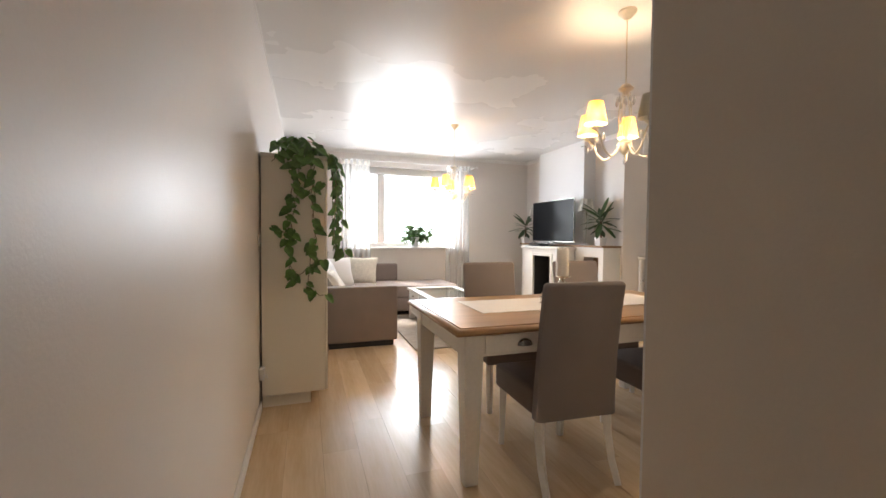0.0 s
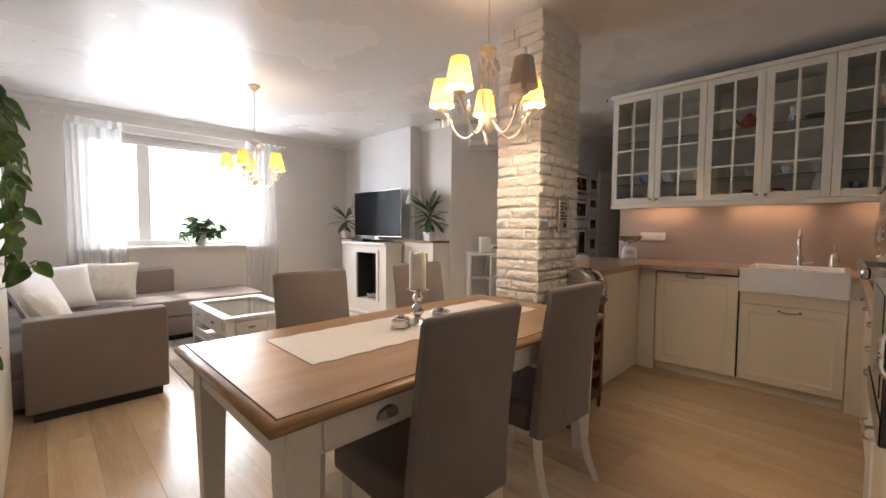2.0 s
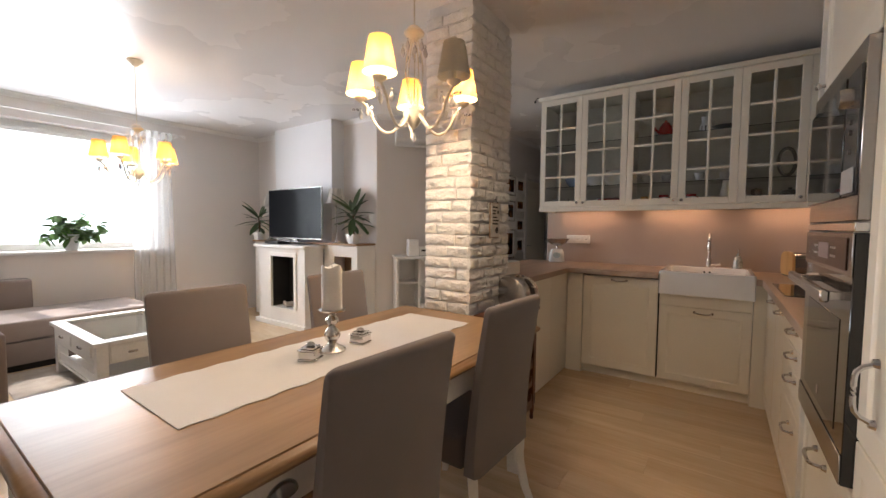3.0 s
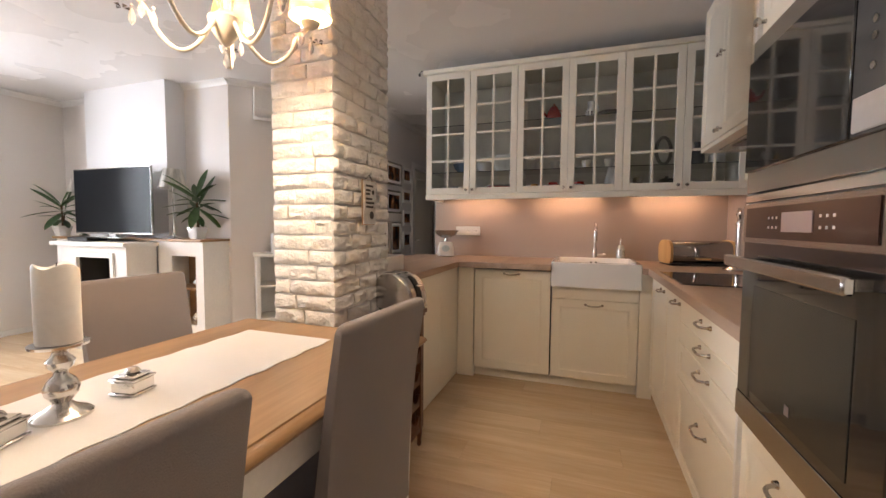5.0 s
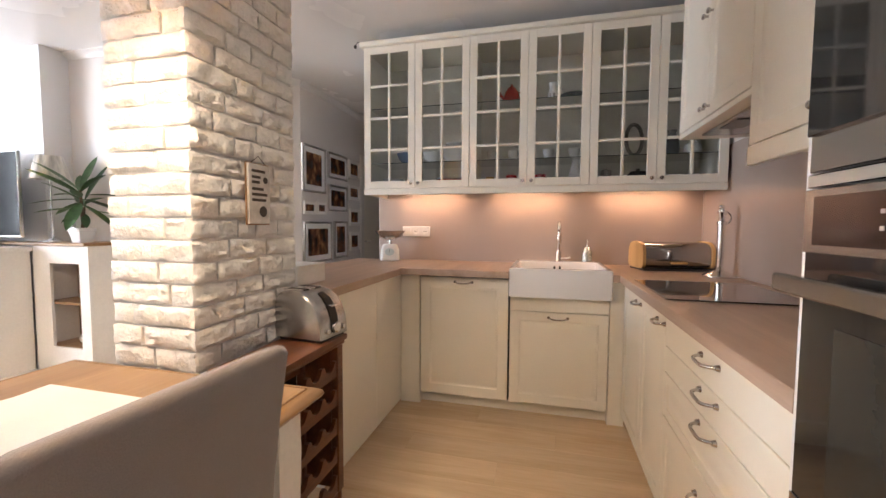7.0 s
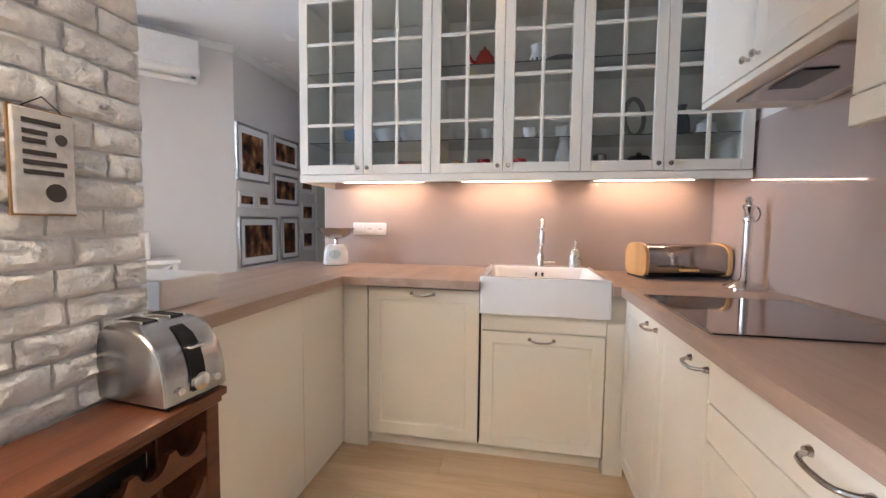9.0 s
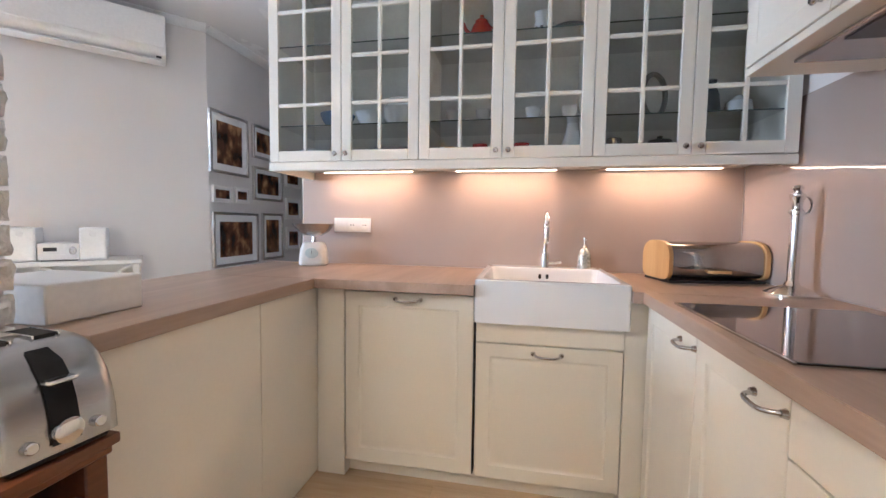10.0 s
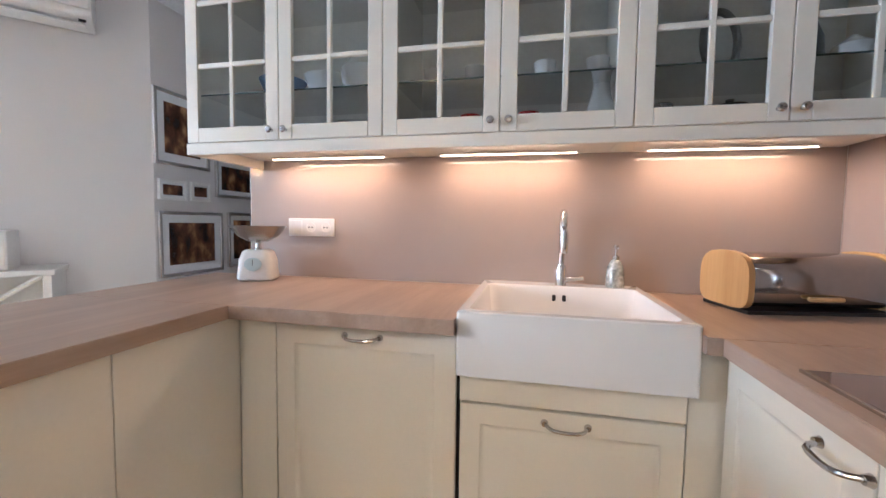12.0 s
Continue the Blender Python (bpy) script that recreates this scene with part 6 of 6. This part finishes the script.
# two main strands on the cabinet's side, with bare vine between the leaves
side = (0, -1, 0)
vine([(0.20, 3.78, 1.86), (0.17, 3.64, TOPZ), (0.165, 3.59, 1.72), (0.185, 3.585, 1.52), (0.15, 3.58, 1.32), (0.135, 3.585, 1.12), (0.155, 3.585, 0.92), (0.18, 3.585, 0.76)], 0.1, side, 0.066)
vine([(0.20, 3.78, 1.86), (0.21, 3.64, TOPZ), (0.205, 3.59, 1.70), (0.20, 3.58, 1.45), (0.165, 3.585, 1.25), (0.19, 3.585, 1.06)], 0.1, side, 0.070)
vine([(0.20, 3.78, 1.86), (0.29, 3.64, TOPZ), (0.30, 3.59, 1.70), (0.285, 3.585, 1.45), (0.31, 3.585, 1.22), (0.285, 3.58, 1.02), (0.265, 3.585, 0.85), (0.255, 3.585, 0.66)], 0.1, side, 0.105)
vine([(0.20, 3.78, 1.86), (0.27, 3.64, TOPZ), (0.275, 3.59, 1.72), (0.30, 3.585, 1.50), (0.29, 3.585, 1.28), (0.315, 3.585, 1.10), (0.275, 3.58, 0.95)], 0.1, side, 0.13)
vine([(0.155, 3.585, 0.92), (0.20, 3.56, 0.80), (0.27, 3.56, 0.88), (0.33, 3.57, 0.94), (0.38, 3.55, 0.92)], 0.1, side, 0.11)
vine([(0.265, 3.585, 0.72), (0.32, 3.56, 0.655), (0.38, 3.55, 0.66), (0.41, 3.55, 0.68)], 0.1, side, 0.10)
vine([(0.135, 3.585, 1.15), (0.09, 3.575, 1.17), (0.055, 3.57, 1.19)], 0.1, side, 0.075)
vine([(0.17, 3.64, TOPZ), (0.10, 3.60, 1.77), (0.055, 3.585, 1.69)], 0.1, side, 0.09)
vine([(0.185, 3.585, 1.52), (0.24, 3.575, 1.42), (0.30, 3.58, 1.52), (0.36, 3.59, 1.55)], 0.1, side, 0.12)
# the mound on top
for x, y in ((0.08, 3.66), (0.16, 3.62), (0.25, 3.63), (0.33, 3.64), (0.20, 3.70)):
    vine([(0.20, 3.79, 1.86), ((x + 0.2) / 2, (y + 3.79) / 2, 1.90), (x, y, 1.83), (x, y - 0.03, 1.79)], 0.1, (0, -0.7, 0.7), 0.045)
# a dense strand over the front edge
for y, low in ((3.64, 1.12), (3.69, 1.00), (3.75, 1.25), (3.84, 1.10), (3.95, 1.35)):
    x = 0.412 + random.uniform(0, 0.02)
    vine([(0.20, 3.80, 1.86), (0.34, y, 1.82), (x, y, 1.74), (x + 0.015, y, (1.74 + low) / 2), (x + 0.005, y + 0.03, low)], 0.1, (0.8, -0.6, 0), 0.058)
vine([(0.43, 3.64, 1.05), (0.47, 3.62, 0.98), (0.50, 3.62, 1.03)], 0.1, (0.5, -0.8, 0), 0.07)


def dracaena(place, h, seed, label):
    rng = random.Random(seed)
    d = thing("potted_dracaena", pose(*place), label, "plant", "mantel plants")
    bm = bmesh.new()
    lo = round_rect(-0.045, 0.045, -0.045, 0.045, 0.006, 0.0, bm, 2)
    hi = round_rect(-0.060, 0.060, -0.060, 0.060, 0.008, 0.085, bm, 2)
    h2 = round_rect(-0.064, 0.064, -0.064, 0.064, 0.008, 0.087, bm, 2)
    h3 = round_rect(-0.064, 0.064, -0.064, 0.064, 0.008, 0.112, bm, 2)
    h4 = round_rect(-0.054, 0.054, -0.054, 0.054, 0.008, 0.110, bm, 2)
    for a, b in ((lo, hi), (hi, h2), (h2, h3), (h3, h4)):
        for k in range(len(a)):
            bm.faces.new((a[k], a[(k + 1) % len(a)], b[(k + 1) % len(a)], b[k]))
    bm.faces.new(lo[::-1])
    bm.faces.new(h4)
    part("pot", bm, CERAM, d, "white square pot")
    part("trunk", tube([(0, 0, 0.10), (0.008, 0.005, 0.18), (0.0, 0.0, h)], 0.013, 8, taper=0.7), material("brown_trunk", (0.12, 0.075, 0.04), 0.8, vary=0.3) if seed == 1 else bpy.data.materials["brown_trunk"], d)
    part("side_shoot", tube([(0.01, 0, 0.11), (0.03, 0.02, 0.20), (0.045, 0.03, h * 0.72)], 0.009, 8, taper=0.7), bpy.data.materials["brown_trunk"], d)
    ms = [leaf_mesh("leaf", l, w, DRAC, False, c, 9) for l, w, c in ((0.34, 0.070, 0.06), (0.30, 0.074, 0.12), (0.22, 0.064, 0.22), (0.31, 0.062, -0.05))]
    for top, n in (((0, 0, h), 14), ((0.045, 0.03, h * 0.80), 8)):
        for k in range(n):
            az = k * 137.5 + rng.uniform(-15, 15)
            el = -72 + 104 * (k / n) ** 0.6 + rng.uniform(-10, 10)
            piece("leaf", ms[k % 4], d, Matrix.Translation(Vector(top) - Vector((0, 0, 0.11 * k / n))) @ pose(0, 0, 0, 0, el, az) @ Matrix.Scale(rng.uniform(0.95, 1.25) * (1 if n > 12 else 0.85), 4))
    return d


dracaena((4.07, 7.21, 1.0795), 0.34, 1, "potted dracaena in a white pot on the mantel")
dracaena((4.13, 5.295, 1.0795), 0.40, 2, "larger potted dracaena in a white pot on the mantel")

wp = thing("window_sill_plant", pose(2.09, 7.59, WZ0 - 0.002), "bushy green houseplant in a pale pot on the sill", "plant")
part("pot", lathe([(0.052, 0), (0.055, 0.004), (0.072, 0.17), (0.076, 0.18), (0.068, 0.18), (0.06, 0.15), (0, 0.15)], 24), material("pale_pot", (0.55, 0.58, 0.60), 0.3), wp, "pale glazed pot")
wl = [leaf_mesh("leaf", l, l * 0.55, LEAF, False, 0.2) for l in (0.13, 0.11, 0.09)]
random.seed(5)
for k in range(19):
    a = k * 2.4
    r = random.uniform(0.10, 0.36)
    tip = Vector((r * math.cos(a), r * math.sin(a) * 0.22 - 0.04, random.uniform(0.26, 0.50) - r * 0.6))
    part("stem", tube([(0, 0, 0.12), (tip.x * 0.5, tip.y * 0.5, 0.12 + (tip.z - 0.12) * 0.8 + 0.03), tip], 0.003, 5), STEM, wp)
    for j in range(8):
        s = random.uniform(0.35, 1.05)
        p = Vector((tip.x * s, tip.y * s, 0.12 + (tip.z - 0.12) * s + 0.02))
        piece("leaf", random.choice(wl), wp, Matrix.Translation(p) @ pose(0, 0, 0, random.uniform(-40, 40), random.uniform(-40, 50), random.uniform(0, 360)))


# ---- mantel lamps and small things ----
PLEAT = material("silver_pleats", (0.72, 0.70, 0.66), 0.45, 0.0, vary=0.4, scale=26, stretch=(1, 1, 0.05))
for x, y in ((4.11, 5.575), (4.24, 7.17)):
    tl = thing("table_lamp", pose(x, y, 1.0795), "silver table lamp with a pleated grey shade, unlit", "lamp", "mantel lamps")
    part("base", lathe([(0.062, 0), (0.062, 0.008), (0.05, 0.016), (0.02, 0.03), (0.010, 0.045)], 24), CHROME, tl)
    part("stem", lathe([(0.010, 0.045), (0.008, 0.08), (0.013, 0.10), (0.007, 0.12), (0.007, 0.44), (0.012, 0.46), (0.008, 0.50)], 16), CHROME, tl)
    bm = lathe([(0.078, 0.665), (0.122, 0.485)], 48)
    for f in [f for f in bm.faces if len(f.verts) > 4]:
        bm.faces.remove(f)
    for i, v in enumerate(bm.verts):
        k = 1 + (0.03 if (i // 2) % 2 else -0.03)
        v.co.x *= k
        v.co.y *= k
    bmesh.ops.solidify(bm, geom=bm.faces[:], thickness=0.002)
    part("shade", bm, PLEAT, tl, "pleated silver-grey shade")
    part("harp", tube([(0, 0, 0.50), (0, 0, 0.655)], 0.003, 6), CHROME, tl)
stb = thing("set_top_box", pose(3.91, 6.51, 1.0450), "flat black set-top box on the fireplace ledge", "set-top box")
part("body", boxes((-0.09, 0.09, -0.15, 0.15, 0.004, 0.042), bevel=0.004), BLACK, stb)
part("feet", boxes((-0.07, 0.07, -0.13, 0.13, 0.0, 0.0038)), BLACK, stb, smooth=0)
for z, r, lab in ((0.619, 0.035, "small silver flower ornament in the niche"), (0.264, 0.045, "small silver jar in the niche")):
    o_ = thing("ornament", pose(4.18, 5.377, z * 0.985), lab, "ornament", "niche ornaments")
    part("body", lathe([(r * 0.5, 0), (r, r * 0.6), (r * 1.05, r * 1.4), (r * 0.5, r * 2.2), (r * 0.6, r * 2.5), (0, r * 2.5)], 20), SILVER, o_)
    for k in range(5):
        a = k * 72
        piece("petal", leaf_mesh("petal", r * 1.3, r * 0.7, SILVER, False, -0.2, 5) if k == 0 else bpy.data.meshes["petal" if z > 0.5 else "petal.001"], o_, pose(0, 0, r * 1.6, 0, -35, a))

# plug and cable cover beside the tall cabinet
pl = thing("wall_plug", pose(XW + 0.002, 3.65, 0.27), "white plug adaptor low on the wall", "plug")
part("body", boxes((0, 0.035, -0.035, 0.035, -0.04, 0.04), bevel=0.008, seg=2), WHITE, pl)
part("cable", tube([(0.03, 0.02, -0.02), (0.05, 0.03, -0.05), (0.04, 0.045, -0.02)], 0.004, 6), WHITE, pl)
sw = thing("light_switch", pose(XW + 0.002, 3.655, 1.16), "small white light switch by the cabinet", "switch")
part("plate", boxes((0, 0.010, -0.03, 0.03, -0.04, 0.04), bevel=0.003), WHITE, sw)


# ---- window ----
win = thing("window_1", pose(0, 0, 0), "white plastic two-part window, blown bright by daylight", "window", kind="structure")
F = 0.075
WY = YN + 0.14
part("window_frame", boxes((WX0, WX0 + F, WY, WY + 0.07, WZ0, WZ1), (WX1 - F, WX1, WY, WY + 0.07, WZ0, WZ1), (WX0 + F, WX1 - F, WY, WY + 0.07, WZ1 - F, WZ1),
                           (WX0 + F, WX1 - F, WY, WY + 0.07, WZ0, WZ0 + F), (1.455, 1.585, WY - 0.01, WY + 0.07, WZ0 + F, WZ1 - F), bevel=0.004), WHITE, win)
for a, b in ((WX0 + F, 1.455), (1.585, WX1 - F)):
    p = part("pane", boxes((a, b, WY + 0.03, WY + 0.036, WZ0 + F, WZ1 - F)), PANE, win, smooth=0)
    p.visible_shadow = False
part("window_sill", boxes((WX0 - 0.05, WX1 + 0.12, YN - 0.10, WY, WZ0 - 0.032, WZ0 - 0.002), bevel=0.006, seg=2), WHITE, win)
part("blind_box", boxes((WX0 + F, WX1 - F, WY - 0.045, WY - 0.002, WZ1 - F - 0.05, WZ1 - F), bevel=0.006), WHITE, win)

for i in range(30):
    z = WZ0 + F + 0.02 + i * 0.0405
    part("blind_slat", boxes((WX0 + F + 0.006, 1.447, WY + 0.0405, WY + 0.0415, z, z + 0.017)), WHITE, win, smooth=0)
for i in range(4):
    z = WZ0 + F + 0.02 + i * 0.0405
    part("blind_slat", boxes((1.591, 1.66, WY + 0.0405, WY + 0.0415, z, z + 0.017)), WHITE, win, smooth=0)

# ---- floor planks ----
random.seed(7)
PW, PL = 0.193, 1.285
plank = {}
areas = [(XW, 4.99, 0.77, YN), (XW, 0.977, -1.6, 0.77), (4.99, 8.3, 3.21, CORNER[1])]


def plank_mesh(w, l):
    key = (round(w, 3), round(l, 3))
    if key not in plank:
        bm = boxes((0, w - 0.0006, 0, l - 0.0006, -0.008, 0.0), bevel=0.0006)
        plank[key] = finish(bm, "plank", FLOOR, 0)
    return plank[key]


for x0, x1, y0, y1 in areas:
    x = x0
    row = 0
    while x < x1 - 0.01:
        w = min(PW, x1 - x)
        y = y0
        first = True
        off = (row * 0.37 % 1) * PL
        while y < y1 - 0.01:
            l = min(off if first and off > 0.15 else PL, y1 - y)
            piece("plank", plank_mesh(w, l), floor, pose(x, y, 0))
            y += l
            first = False
        x += w
        row += 1

# ---- brick pillar ----
PX0, PX1, PY0, PY1 = 2.822, 3.335, 2.880, 3.213
pillar = thing("pillar", pose(0, 0, 0), "white-painted rough brick pillar from floor to ceiling", "pillar", kind="structure")
part("core", boxes((PX0 + 0.012, PX1 - 0.012, PY0 + 0.012, PY1 - 0.012, 0, CEILING_Z)), MORTAR, pillar, smooth=0)
COURSE, JOINT = 0.0695, 0.009


def brick_mesh(l, seed, w=None):
    """A rough split-faced brick slip: face at y = 0 looking to -y; with w it turns the corner at x = 0."""
    rng = random.Random(seed)
    bm = bmesh.new()
    h = COURSE - JOINT
    nxs, nzs = max(5, round(l / 0.016)), 5
    grid = []
    sx, sz = rng.uniform(0, 50), rng.uniform(0, 50)
    tilt = rng.uniform(-0.004, 0.004)
    for i in range(nxs + 1):
        col = []
        for k in range(nzs + 1):
            u, v = i / nxs, k / nzs
            x, z = u * l, v * h
            edge = i in (0, nxs) or k in (0, nzs)
            y = 0.014 * noise.noise(Vector((x * 26 + sx, z * 34 + sz, seed))) + 0.009 * noise.noise(Vector((x * 75 + sx, z * 80 + sz, seed))) - 0.005 + tilt * (v - 0.5) * 2
            if edge:
                y = max(y, -0.002) * 0.5 + 0.004
            x += 0.0045 * noise.noise(Vector((z * 40 + sx, 3.3, seed))) if i in (0, nxs) else 0
            z += 0.004 * noise.noise(Vector((x * 22 + sz, 7.7, seed + k))) if k in (0, nzs) else rng.uniform(-0.003, 0.003)
            col.append(bm.verts.new((x, y, z)))
        grid.append(col)
    for i in range(nxs):
        for k in range(nzs):
            bm.faces.new((grid[i][k], grid[i + 1][k], grid[i + 1][k + 1], grid[i][k + 1]))
    back = {}
    for i in range(nxs + 1):
        for k in (0, nzs):
            back[i, k] = bm.verts.new((i / nxs * l, 0.022, k / nzs * h))
    for k in range(1, nzs):
        for i in (0, nxs):
            back[i, k] = bm.verts.new((i / nxs * l, 0.022, k / nzs * h))
    for i in range(nxs):
        for k in (0, nzs):
            bm.faces.new((grid[i][k], grid[i + 1][k], back[i + 1, k], back[i, k]))
    for k in range(nzs):
        for i in (0, nxs):
            bm.faces.new((grid[i][k], grid[i][k + 1], back[i, k + 1], back[i, k]))
    return finish(bm, "brick", BRICK, 50)


fronts = {}


def brick(l, m, k):
    key = (round(l, 3), k % 5)
    if key not in fronts:
        fronts[key] = brick_mesh(l - JOINT, hash(key) % 997 + k % 5)
    piece("brick", fronts[key], pillar, m)


COURSES = [(0.20, 0.145, 0.219), (0.105, 0.215, 0.145, 0.099), (0.165, 0.20, 0.199), (0.215, 0.095, 0.135, 0.119), (0.12, 0.24, 0.204), (0.18, 0.125, 0.155, 0.104), (0.235, 0.19, 0.139)]
SIDES = [(0.108, 0.181), (0.205, 0.084), (0.289 / 2, 0.289 / 2), (0.075, 0.214), (0.17, 0.119), (0.289 - 0.095, 0.095)]
rows = int(CEILING_Z / COURSE)
for r in range(rows + 1):
    z = r * COURSE
    if z + COURSE - JOINT > CEILING_Z:
        break
    a = [l * (PX1 - PX0 + 0.012) / 0.564 for l in COURSES[r % len(COURSES)]]
    x = PX0 - 0.006
    for i, l in enumerate(a):
        brick(l, pose(x, PY0 - 0.002 + 0.003 * ((r * 7 + i * 3) % 3 - 1), z), r * 3 + i + 2 * (r // 3))
        x += l
    b = [l * (PY1 - PY0 + 0.004) / 0.289 for l in SIDES[(r * 3 + r // 2) % len(SIDES)]]
    y = PY1 + 0.002
    for i, l in enumerate(b):
        brick(l, pose(PX0 - 0.002 + 0.003 * ((r * 5 + i) % 3 - 1), y, z, 0, 0, -90), r * 2 + i + 3 * (r // 4))
        y -= l
    y = PY0 + 0.002
    for i, l in enumerate(b):
        brick(l, pose(PX1 + 0.002, y, z, 0, 0, 90), r + i)
        y += l
